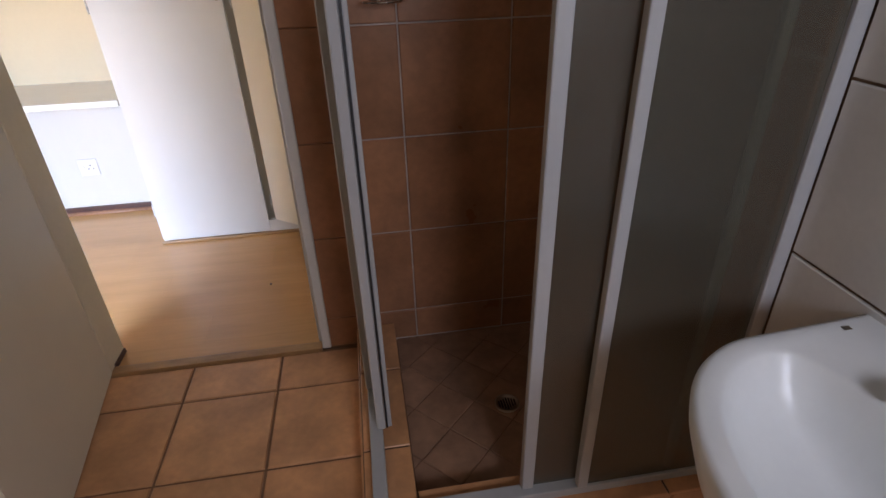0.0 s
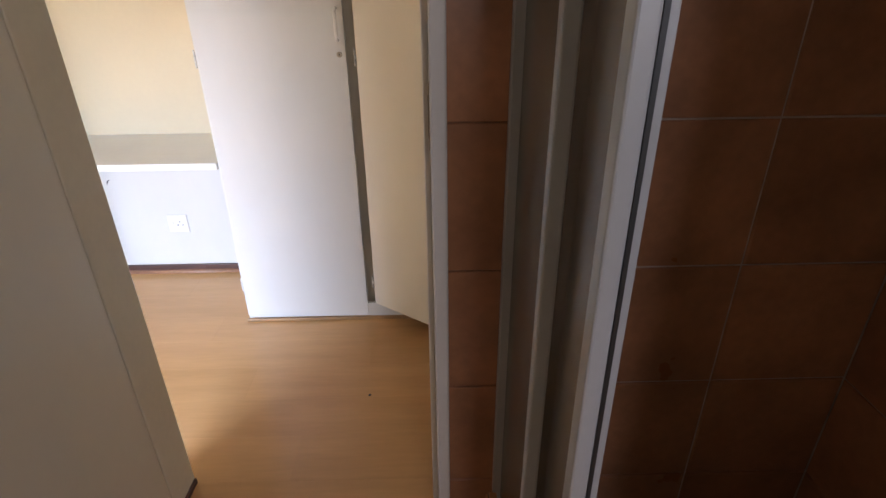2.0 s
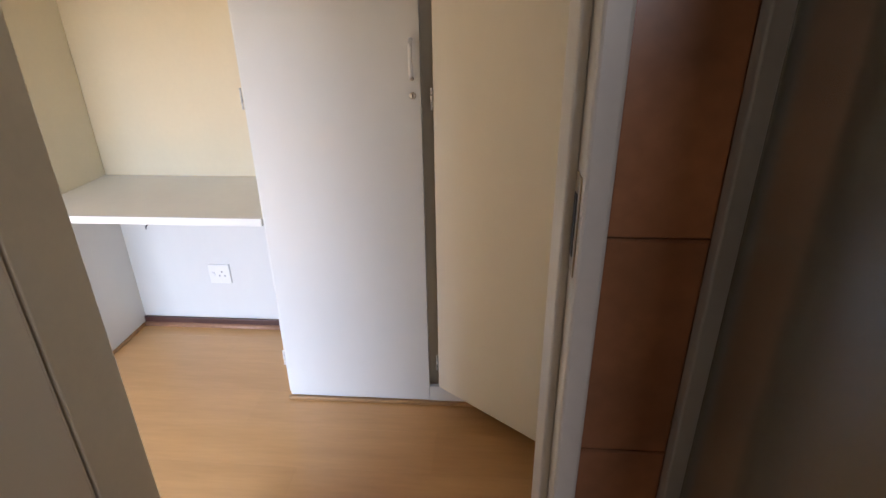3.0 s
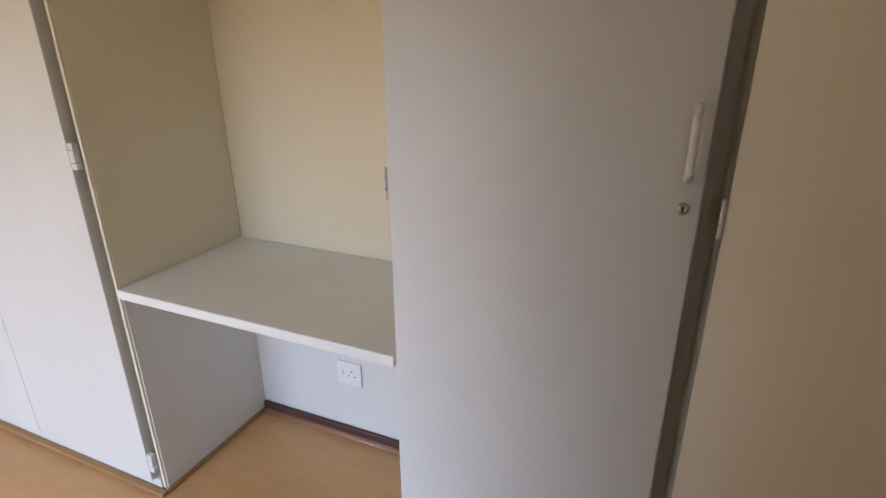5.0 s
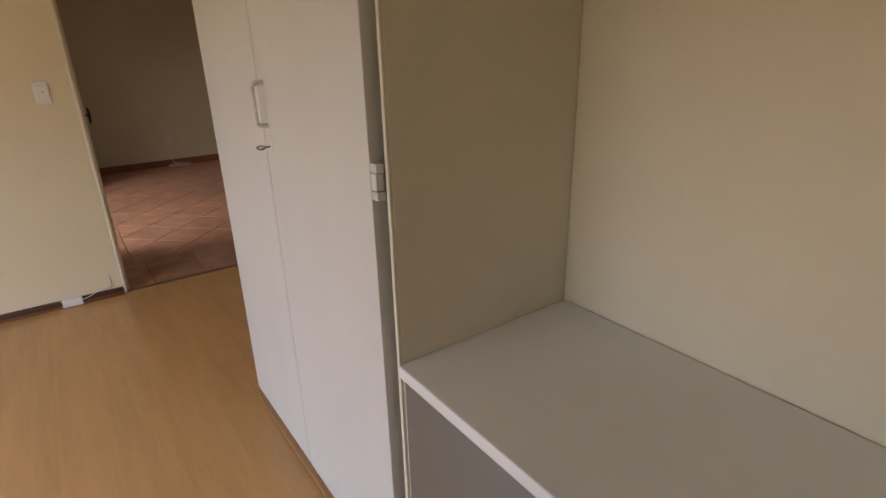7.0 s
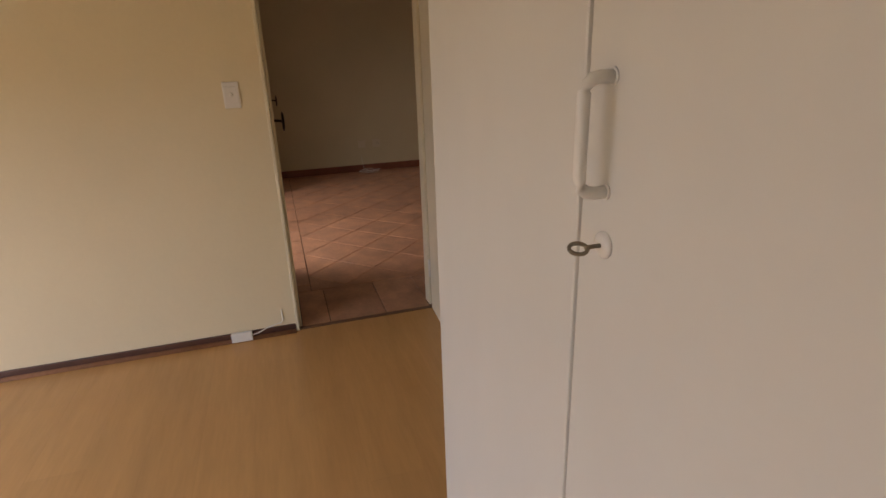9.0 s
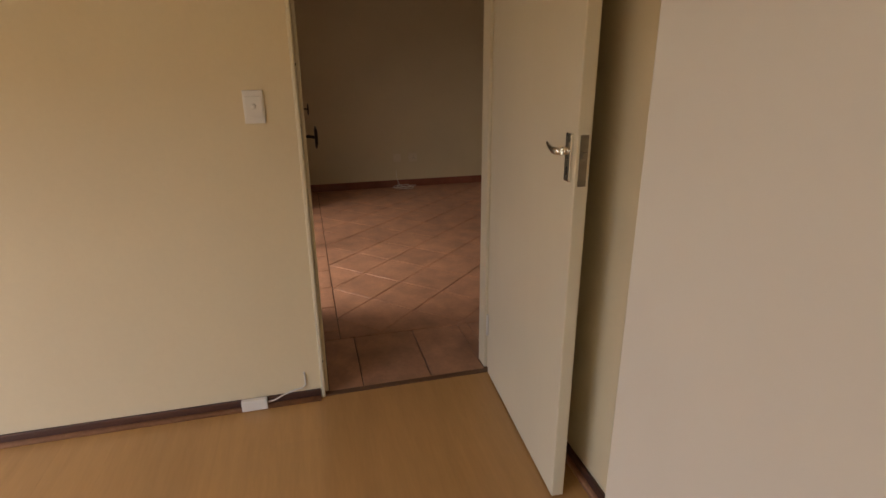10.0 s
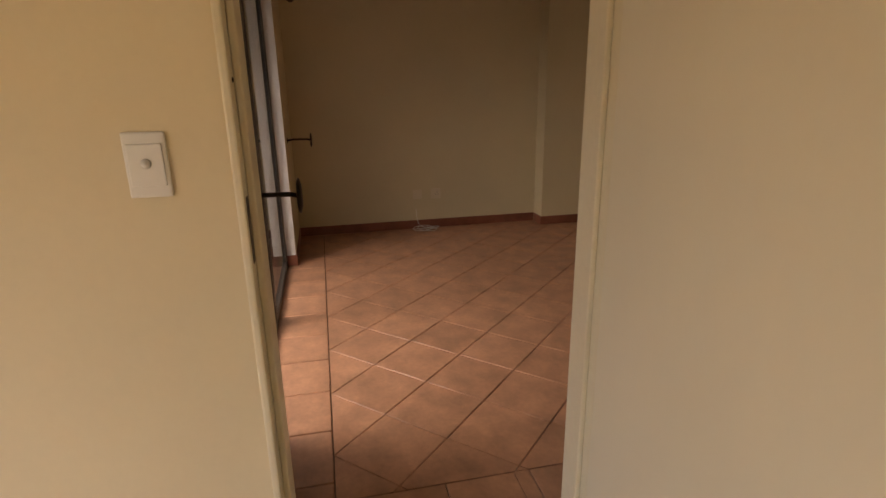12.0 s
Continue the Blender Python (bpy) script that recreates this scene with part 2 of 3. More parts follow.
add_box(ws, (0.88, -3.72, -0.1), (0.92, -3.6, H))
add_box(ws, (-1.28, -3.72, -0.1), (0.88, -3.6, 0.85))
add_box(ws, (-1.28, -3.72, 2.05), (0.88, -3.6, H))
solid("wall_south", ws, CREAM, "cream wall with a window opening", "wall", "structure")
solid("wall_bath_west", box((0.92, -4.02, -0.1), (1.0, -1.06, H)), CREAM, "plain painted partition wall", "wall", "structure")
wb = bmesh.new()
add_box(wb, (0.92, -1.045, -0.1), (1.02, -0.935, H))
add_box(wb, (1.855, -1.045, -0.1), (3.075, -0.935, H))
add_box(wb, (1.02, -1.045, 2.06), (1.855, -0.935, H))
solid("wall_bath_north", wb, CREAM, "painted wall around the bathroom doorway", "wall", "structure")
solid("wall_bath_east", box((2.955, -4.02, -0.1), (3.075, -1.06, H)), GROUT_DARK, "tiled bathroom wall with dark grout", "wall", "structure")
# the opening is added for the bathroom lamp
wq = bmesh.new()
add_box(wq, (1.0, -4.02, -0.1), (2.35, -3.95, H))
add_box(wq, (2.93, -4.02, -0.1), (2.955, -3.95, H))
add_box(wq, (2.35, -4.02, -0.1), (2.93, -3.95, 1.45))
add_box(wq, (2.35, -4.02, 2.05), (2.93, -3.95, H))
solid("wall_bath_south", wq, CREAM, "painted wall with an opening added for the bathroom lamp", "wall", "structure")
solid("floor_bathroom", box((1.0, -3.95, -0.12), (2.955, -1.06, -0.006)), GROUT_BATH, "bathroom floor of terracotta tiles in brown grout", "floor", "structure")

# living room shell
EY = -0.455
wx = bmesh.new()
add_box(wx, (-3.69, EY - 0.14, -0.1), (DW - 0.12, EY, H))
add_box(wx, (-7.1, EY - 0.14, -0.1), (-6.0, EY, H))
add_box(wx, (-6.0, EY - 0.14, 2.1), (-3.69, EY, H))
solid("wall_living_south", wx, SHADED_CREAM, "painted outside wall with a wide glass door opening", "wall", "structure")
wf = bmesh.new()
add_box(wf, (-7.05, EY, -0.1), (-6.91, 1.94, H))
add_box(wf, (-7.05, 1.94, -0.1), (-6.71, 3.2, H))
solid("wall_living_west", wf, SHADED_CREAM, "cream living room wall stepping forward at a pier", "wall", "structure")
solid("wall_living_north", box((-6.71, 3.08, -0.1), (DW - 0.12, 3.2, H)), SHADED_CREAM, "plain cream wall", "wall", "structure")
solid("wall_living_east", box((DW - 0.12, BK + 0.12, -0.1), (DW, 3.08, H)), SHADED_CREAM, "plain cream wall", "wall", "structure")
# white lining that puts the outdoor light on the reveal into its colour
solid("trim_reveal", box((-5.9995, EY - 0.139, 0.086), (-5.995, EY - 0.001, 2.1)), LIT_REVEAL, "white reveal beside the glass door, outdoor light in its colour", "trim", "structure")
solid("floor_living", box((-6.91, EY - 0.14, -0.12), (DW, 3.08, -0.012)), GROUT_DARK, "living room floor of terracotta tiles in dark grout", "floor", "structure")
# added wall, not known outside; gives the panes a pale grey-green tone
solid("wall_backdrop", box((-7.3, -4.2, -0.14), (-7.1, EY - 0.14, 2.6)), BACKDROP, "added grey-green wall that gives the glass door panes their tone", "wall", "structure")
solid("ground", box((-60, -60, -0.3), (60, 60, -0.14)), PAVING, "brownish garden paving outside the glass door", "ground", "structure")

# skirtings of the bedroom: dark board with a reddish quarter round before it
def skirting(name, a, b, inward, label):
    (x0, y0), (x1, y1) = a, b
    nx, ny = inward
    bm = bmesh.new()
    add_box(bm, (min(x0, x1, x0 + nx * 0.013), min(y0, y1, y0 + ny * 0.013), 0), (max(x0, x1, x0 + nx * 0.013), max(y0, y1, y0 + ny * 0.013), 0.045), 0.003)
    ob = solid(name, bm, SKIRT, label, "skirting", "structure")
    rb = bmesh.new()
    c0, c1 = Vector((x0 + nx * 0.013, y0 + ny * 0.013, 0)), Vector((x1 + nx * 0.013, y1 + ny * 0.013, 0))
    n = Vector((nx, ny, 0))
    rows = []
    for k in range(6):
        q = k / 5 * math.pi / 2
        off = n * 0.016 * math.cos(q) + Vector((0, 0, 0.016 * math.sin(q)))
        rows.append((rb.verts.new(c0 + off), rb.verts.new(c1 + off)))
    for u, w in zip(rows, rows[1:]):
        rb.faces.new((u[0], u[1], w[1], w[0])).smooth = True
    base = (rb.verts.new(c0), rb.verts.new(c1))
    rb.faces.new((rows[0][1], rows[0][0], base[0], base[1]))
    rb.faces.new([r[0] for r in rows] + [base[0]])
    rb.faces.new([r[1] for r in rows] + [base[1]])
    bmesh.ops.recalc_face_normals(rb, faces=rb.faces[:])
    part("quarter_round", rb, ROUND, ob, "reddish wooden quarter round bead")
    return ob


skirting("baseboard_west", (DW, -3.6), (DW, -0.351), (1, 0), "dark brown wooden skirting with quarter round")
skirting("baseboard_north", (DW, BK), (-1.21, BK), (0, -1), "dark brown wooden skirting with quarter round")
skirting("baseboard_nook", (0.016, BK - 0.005), (0.932, BK - 0.005), (0, -1), "dark brown wooden skirting with quarter round")
sk = bmesh.new()
add_box(sk, (-6.91, EY, 0), (-6.90, 1.93, 0.085), 0.002)
add_box(sk, (-6.90, 1.93, 0), (-6.71, 1.94, 0.085), 0.002)
add_box(sk, (-6.71, 1.93, 0), (-6.70, 3.08, 0.085), 0.002)
add_box(sk, (-6.90, EY, 0), (-6.0, EY + 0.01, 0.085), 0.002)
add_box(sk, (-6.0, EY - 0.07, 0), (-5.99, EY + 0.01, 0.085), 0.002)
solid("baseboard_living", sk, SKIRT_TILE, "terracotta tile skirting", "skirting", "structure")


# ---------------------------------------------------------------- door frames


west = thing("door_frame", (DW - 0.06, 0.04, 0), "cream painted steel door frame around an open doorway", "door frame")
jl = bmesh.new()
add_box(jl, (DW - 0.128, -0.349, 0), (DW + 0.010, -0.333, 2.07), 0.004)
add_box(jl, (DW - 0.128, -0.333, 0), (DW - 0.035, -0.318, 2.05), 0.004)
part("jamb", jl, FRAMECREAM, west)
jr = bmesh.new()
add_box(jr, (DW - 0.128, 0.418, 0), (DW + 0.010, 0.445, 2.07), 0.004)
add_box(jr, (DW - 0.128, 0.403, 0), (DW - 0.045, 0.418, 2.05), 0.004)
part("jamb", jr, FRAMECREAM, west)
part("head", box((DW - 0.128, -0.333, 2.04), (DW + 0.010, 0.418, 2.07), 0.004), FRAMECREAM, west)
part("strike_plate", box((DW - 0.030, -0.3335, 1.02), (DW - 0.006, -0.3315, 1.15), 0.0008), DARKMETAL, west, "dark metal strike plate")
for z in (0.16, 1.36, 1.9):
    part("screw", lathe(((0.0, 0), (0.005, 0.0), (0.004, 0.002), (0.0, 0.0025)), (DW - 0.02, -0.333, z), "y", 10), DARKMETAL, west)
solid("threshold_living", box((DW - 0.030, -0.333, -0.01), (DW - 0.0, 0.418, 0.004), 0.002), DARKSTRIP, "dark brown wooden threshold strip", "threshold", "structure")

bath = thing("door_frame", (1.45, -0.99, 0), "white painted steel frame of the bathroom doorway", "door frame")
bl = bmesh.new()
add_box(bl, (1.02, -1.055, 0), (1.043, -0.925, 2.06), 0.004)
# left jamb in cream: warm light put into the white frame's colour
part("jamb", bl, FRAMECREAM, bath)
br = bmesh.new()
add_box(br, (1.827, -1.066, 0), (1.862, -0.925, 2.06), 0.005)
add_box(br, (1.812, -1.015, 0), (1.827, -0.925, 2.045), 0.003)
part("jamb", br, STEELWHITE, bath)
part("head", box((1.043, -1.055, 2.03), (1.827, -0.925, 2.06), 0.004), STEELWHITE, bath)
sp = bmesh.new()
add_box(sp, (1.8245, -1.052, 1.12), (1.827, -1.02, 1.255), 0.0006)
part("strike_plate", sp, BRASSY, bath, "worn metal strike plate")
part("strike_slot", box((1.8235, -1.042, 1.145), (1.8247, -1.026, 1.23)), BLACK, bath)
solid("threshold_bathroom", box((1.043, -1.075, -0.01), (1.827, -1.03, 0.012), 0.003), STRIP, "brown wooden threshold strip", "threshold", "structure")
tb = bmesh.new()
add_box(tb, (1.043, -1.03, 0), (1.051, -0.93, 0.02), 0.002)
solid("trim_bath_jamb", tb, SKIRT, "dark brown skirting end at the jamb", "trim", "structure")


# ---------------------------------------------------------------- doors
def lever_set(parent, m, side=1, mat=None):
    """Long back plate with keyhole and a curved lever. m: plate centre, x across the door, y out of it, z up."""
    mat = mat or CHROME
    bm = bmesh.new()
    add_box(bm, (-0.019, 0, -0.072), (0.019, 0.009, 0.059), 0.0042)
    for z in (-0.063, 0.050):
        add_tube(bm, [(-0.010, 0.008, z), (-0.010, 0.0102, z)], 0.0035, 8)
    plate = part("back_plate", bm_at(bm, m), mat, parent, "polished metal long back plate")
    lev = bmesh.new()
    add_tube(lev, [(0, 0.008, 0.012), (0, 0.024, 0.012)], 0.011, 14)
    pts = [(0.004 * side, 0.028, 0.011), (-0.012 * side, 0.036, 0.010), (-0.030 * side, 0.039, 0.010), (-0.048 * side, 0.039, 0.014), (-0.059 * side, 0.040, 0.020), (-0.066 * side, 0.042, 0.028)]
    add_tube(lev, pts, 0.01, 14, squash=0.6, radii=[0.010, 0.0105, 0.0095, 0.008, 0.0055, 0.0035])
    part("lever", bm_at(lev, m), mat, parent, "curved polished lever handle")
    hole = bmesh.new()
    add_box(hole, (-0.003, 0.0088, -0.052), (0.003, 0.0098, -0.030), 0.0003)
    part("keyhole", bm_at(hole, m), BLACK, plate)


def bm_at(bm, m):
    bmesh.ops.transform(bm, matrix=m, verts=bm.verts)
    return bm


# bedroom door, standing open along the wall
leaf = thing("door_leaf", (-2.4, 0.415, 0), "cream painted flush door standing open beside the wall", "door")
LM = pose(-2.775, 0.400, 0, 0, 0, -3.1)
part("panel", box((0, 0, 0.008), (0.769, 0.041, 2.03), 0.004, LM), DOORWHITE, leaf)
lever_set(leaf, LM @ pose(0.734, 0, 1.122, 0, 0, 180), -1)
part("lock_plate", box((0.7685, 0.009, 1.042), (0.7705, 0.032, 1.178), 0.0006, LM), TARNISHED, leaf, "dull metal lock face plate")
part("latch", box((0.770, 0.012, 1.115), (0.781, 0.028, 1.135), 0.003, LM), TARNISHED, leaf)
for z in (0.25, 1.8):
    part("hinge", tube([LM @ Vector((-0.004, -0.004, z - 0.05)), LM @ Vector((-0.004, -0.004, z + 0.05))], 0.006, 10), STEELWHITE, leaf, "painted butt hinge")

# bathroom door, swung into the bathroom
bleaf = thing("door_leaf", (1.1, -1.4, 0), "cream painted flush door swung open into the bathroom", "door")
BM = pose(1.047, -1.066, 0, 0, 0, -81)
part("panel", box((0.006, -0.040, 0.010), (0.754, 0, 2.03), 0.001, BM), DOORWHITE, bleaf)
part("edge_lipping", box((0, -0.040, 0.010), (0.006, 0, 2.03), 0.001, BM), DOORWHITE, bleaf, "cream painted edge strip")
part("edge_lipping", box((0.754, -0.040, 0.010), (0.76, 0, 2.03), 0.001, BM), DOORWHITE, bleaf, "cream painted edge strip")


# ---------------------------------------------------------------- wardrobes
def pull(parent, m):
    """White bowed strap handle, upright. y of m points out of the door."""
    bm = bmesh.new()
    pts = [(0, 0.0, -0.055), (0, 0.014, -0.055), (0, 0.022, -0.0535), (0, 0.028, -0.049), (0, 0.0305, -0.042), (0, 0.031, -0.034)]
    pts += [(x, y, -z) for x, y, z in pts[::-1]]
    add_tube(bm, pts, 0.0065, 14)
    for z in (-0.055, 0.055):
        add_tube(bm, [(0, 0, z), (0, 0.002, z)], 0.0085, 14)
    return part("handle", bm_at(bm, m), PLASTIC, parent, "white bowed pull handle")


def escutcheon(parent, m, key):
    bm = bmesh.new()
    join(bm, lathe(((0.0, 0.0), (0.0105, 0.0), (0.010, 0.0025), (0.0085, 0.0035), (0.0, 0.0035)), (0, 0, 0), "y", 18))
    if key:
        bm.free()
        bm = lathe(((0.0, 0.0), (0.0145, 0.0), (0.0145, 0.002), (0.012, 0.0045), (0.006, 0.005), (0.0, 0.005)), (0, 0, 0), "y", 22)
    lock = part("lock", bm_at(bm, m), PLASTIC if key else BRASSY, parent, "white painted rosette" if key else "round metal cupboard lock")
    if key:
        kb = bmesh.new()
        add_tube(kb, [(0, 0.005, 0), (0, 0.022, 0)], 0.0025, 8)
        ring = [(0.007 * math.sin(a), 0.030 + 0.010 * math.cos(a), 0.0035 * math.sin(a)) for a in [i / 14 * 2 * math.pi for i in range(15)]]
        add_tube(kb, ring, 0.0022, 6)
        part("key", bm_at(kb, m), TARNISHED, lock, "small metal key in the lock")
    else:
        kb = bmesh.new()
        add_box(kb, (-0.0015, 0.0033, -0.005), (0.0015, 0.0043, 0.005), 0.0002)
        part("keyhole", bm_at(kb, m), BLACK, lock)


def knuckle(parent, x, y, z, h=0.066, r=0.0034):
    bm = bmesh.new()
    add_tube(bm, [(x, y, z - h / 2), (x, y, z - h / 6)], r, 10)
    add_tube(bm, [(x, y, z - h / 6 + 0.001), (x, y, z + h / 6 - 0.001)], r * 1.08, 10)
    add_tube(bm, [(x, y, z + h / 6), (x, y, z + h / 2)], r, 10)
    return part("hinge", bm, STEELWHITE, parent, "painted butt hinge")


def block_hinge(parent, x, y, z):
    """Painted hinge of three square-shouldered knuckles over the edge of a door, the middle one set back."""
    for k, (a, b, out) in enumerate(((-0.036, -0.018, 0.007), (-0.017, 0.017, 0.0055), (0.018, 0.036, 0.007))):
        part("hinge_knuckle", box((x - 0.006, y - 0.008, z + a), (x + 0.009 + out, y + 0.0095, z + b), 0.002), WHITE, parent, "painted hinge knuckle")


DZ0, DZ1, TOP = 0.055, 2.38, 2.42


def carcass(w, x0, x1, shades):
    """Side panels, back, floor, top and plinth of a cupboard between x0 and x1, front edge 20 mm behind the doors."""
    f = 0.012
    part("side_panel", box((x0, f, 0), (x0 + 0.018, BK - 0.002, TOP), 0.001), shades[0], w)
    part("side_panel", box((x1 - 0.016, f, 0), (x1, BK - 0.002, TOP), 0.001), shades[1], w)
    part("back_panel", box((x0 + 0.018, BK - 0.012, 0.055), (x1 - 0.018, BK - 0.004, TOP)), WHITE, w)
    part("top_panel", box((x0, f, TOP), (x1, BK - 0.002, TOP + 0.018), 0.001), WHITE, w)
    part("bottom_panel", box((x0 + 0.018, f, 0.04), (x1 - 0.018, BK - 0.012, 0.055), 0.001), WHITE, w)
    part("plinth", box((x0 + 0.018, 0.003, 0.016), (x1 - 0.018, f + 0.014, DZ0 - 0.002), 0.001), WHITE, w)


wlx0, wlx1 = -1.19, 0.012
wardrobe = thing("wardrobe", (-0.6, 0.27, 0), "white painted built-in wardrobe with two closed doors", "wardrobe", "built-in wardrobes")
carcass(wardrobe, wlx0, wlx1, (DOORWHITE, NOOKSIDE))
part("edge_lipping", box((0.001, 0.005, 0.018), (wlx1 - 0.0005, 0.0118, TOP), 0.0015), NOOKSIDE, wardrobe)
part("meeting_stile", box((-0.665, 0.0255, DZ0), (-0.575, 0.045, TOP), 0.001), NOOKSIDE, wardrobe)
dl = part("door", box((wlx0 + 0.001, -0.014, DZ0), (-0.6245, 0.005, DZ1), 0.004), WHITE, wardrobe)
dr = part("door", box((-0.6185, -0.014, DZ0), (-0.024, 0.024, DZ1), 0.002), WHITE, wardrobe)
pull(dr, pose(-0.576, -0.014, 1.275, 0, 0, 180))
escutcheon(dr, pose(-0.572, -0.014, 1.165, 0, 0, 180), True)
for z in (0.13, 1.17, 2.2):
    block_hinge(dr, -0.020, -0.004, z)
    knuckle(dl, wlx0, -0.004, z)
for bead, lo, hi in (("plinth_bead", (wlx0, -0.020, 0), (wlx1 + 0.008, 0.004, 0.016)), ("plinth_bead", (wlx1, 0.004, 0), (wlx1 + 0.010, BK - 0.03, 0.016))):
    part(bead, box(lo, hi, 0.004), OAKTRIM, wardrobe, "oak coloured bead along the floor")

# added block, out of view, that keeps ceiling light out of the desk recess
solid("bulkhead", box((wlx1 + 0.001, 0.014, 1.68), (0.935, BK - 0.001, H)), NOOKSIDE, "added unseen block shading the desk recess from ceiling light", "bulkhead", "structure")

wrx0, wrx1 = 0.936, 2.15
wardrobe2 = thing("wardrobe", (1.5, 0.27, 0), "white painted built-in wardrobe with one door standing ajar", "wardrobe", "built-in wardrobes")
carcass(wardrobe2, wrx0, wrx1, (NOOKSIDE, WHITE))
part("edge_lipping", box((wrx0 + 0.0005, 0.0085, 0.085), (wrx0 + 0.012, 0.0115, TOP), 0.001), WHITE, wardrobe2)
part("divider", box((1.495, 0.040, 0.055), (1.575, BK - 0.012, TOP), 0.001), DOORWHITE, wardrobe2)
d1 = part("door", box((wrx0 + 0.010, -0.008, 0.017), (1.510, 0.010, DZ1), 0.003), WHITE, wardrobe2)
part("plinth", box((1.5105, -0.0075, 0.016), (wrx1, 0.010, DZ0 + 0.0293), 0.0004), WHITE, wardrobe2)
pull(d1, pose(1.484, -0.008, 1.302, 0, 0, 180))
escutcheon(d1, pose(1.484, -0.008, 1.196, 0, 0, 180), False)
for z in (0.2, 1.187, 2.2):
    knuckle(d1, wrx0 + 0.004, -0.010, z)
AM = pose(1.543, -0.006, 0, 0, 0, -37)
d2 = part("door", box((0.004, 0, DZ0 + 0.03), (0.580, 0.018, DZ1), 0.003, AM), AJAR, wardrobe2, "painted door standing ajar, bounced light in its colour")
pull(d2, AM @ pose(0.545, 0, 1.302, 0, 0, 180))
escutcheon(d2, AM @ pose(0.545, 0, 1.196, 0, 0, 180), False)
for z in (0.2, 1.187, 2.2):
    knuckle(d2, 1.542, -0.010, z)
part("plinth_bead", box((wrx0, -0.020, 0), (wrx1, -0.006, 0.016), 0.004), OAKTRIM, wardrobe2, "oak coloured bead along the floor")

desk = thing("built_in_desk", (0.47, 0.27, 0.75), "white painted desk shelf fixed between two wardrobes", "desk")
part("back_board", box((0.0155, BK - 0.005, 0.046), (0.933, BK - 0.001, 0.746)), WHITE, desk, "white painted board under the shelf")
part("side_board", box((0.0125, 0.013, 0.018), (0.0155, BK - 0.005, 0.746)), WHITE, desk, "white painted board under the shelf")
part("side_board", box((0.9325, 0.013, 0.018), (0.9355, BK - 0.005, 0.746)), WHITE, desk, "white painted board under the shelf")
part("desktop", box((0.0128, 0.001, 0.747), (0.933, BK - 0.003, 0.777), 0.003), LIT_WHITE, desk)


# ---------------------------------------------------------------- sockets and switches
def socket_plate(name, m, w, h, label, mat=None):
    """Double-size wall plate: bevelled cover with three pin holes and a rocker. m: x along the wall, y out of it."""
    t = thing(name, m.translation, label, "wall socket")
    bm = bmesh.new()
    add_box(bm, (-w / 2, 0, -h / 2), (w / 2, 0.009, h / 2), 0.003)
    part("cover_plate", bm_at(bm, m), mat or PLASTIC, t)
    for x, z in ((-0.012, 0.012), (-0.025, -0.008), (0.001, -0.008)):
        hb = lathe(((0.0, 0.0088), (0.0034, 0.0088), (0.0034, 0.0094), (0.0, 0.0094)), (x, 0, z), "y", 10)
        part("pin_hole", bm_at(hb, m), BLACK, t)
    sb = bmesh.new()
    add_box(sb, (0.022, 0.008, -0.010), (0.034, 0.0125, 0.010), 0.0015)
    part("rocker_switch", bm_at(sb, m), mat or PLASTIC, t)
    return t


socket_plate("wall_socket", pose(0.455, BK - 0.005, 0.293, 0, 0, 180), 0.105, 0.10, "white plastic wall socket under the desk shelf")
socket_plate("wall_socket", pose(-6.91, 0.885, 0.345, 0, 0, -90), 0.10, 0.10, "pale plastic wall socket above the skirting", SHADED_PLASTIC)
blank = thing("wall_box", (-6.91, 0.70, 0.35), "cream plastic blank outlet plate", "wall outlet")
part("cover_plate", box((-6.91, 0.655, 0.30), (-6.902, 0.745, 0.39), 0.003), SHADED_PLASTIC, blank)

sw = thing("light_switch", (DW, -0.486, 1.22), "white plastic light switch with one round button", "light switch")
part("surround", box((DW, -0.522, 1.162), (DW + 0.008, -0.452, 1.276), 0.003), PLASTIC, sw)
part("insert", box((DW + 0.006, -0.516, 1.182), (DW + 0.0115, -0.458, 1.256), 0.002), PLASTIC, sw)
part("button", lathe(((0.0, 0.011), (0.009, 0.011), (0.0085, 0.0145), (0.0, 0.0155)), (DW, -0.487, 1.222), "x", 18), PLASTIC, sw)

cb = thing("cable_box", (DW + 0.02, -0.62, 0), "white plastic junction box on the skirting", "junction box")
part("housing", box((DW + 0.013, -0.672, 0.004), (DW + 0.036, -0.570, 0.052), 0.003), PLASTIC, cb)
part("cable", tube([(DW + 0.024, -0.571, 0.03), (DW + 0.026, -0.54, 0.036), (DW + 0.02, -0.50, 0.052), (DW + 0.008, -0.455, 0.058), (DW + 0.006, -0.425, 0.062), (DW + 0.005, -0.412, 0.075), (DW + 0.005, -0.412, 0.125), (DW + 0.001, -0.414, 0.135)], 0.003, 8), PLASTIC, cb, "thin white cable")

# ---------------------------------------------------------------- living room things
gd = thing("glass_door", (-4.85, -0.54, 0), "sliding glass door in a slim dark bronze frame", "glass door")
for x in (-6.0, -4.89, -4.84, -3.74):
    part("stile", box((x + 0.002, -0.565, 0.0), (x + 0.032, -0.525, 2.09), 0.003), BRONZE_ALU, gd)
part("bottom_rail", box((-5.953, -0.565, 0.0), (-3.742, -0.525, 0.05), 0.003), BRONZE_ALU, gd)
part("top_rail", box((-5.953, -0.565, 2.05), (-3.742, -0.525, 2.09), 0.003), BRONZE_ALU, gd)
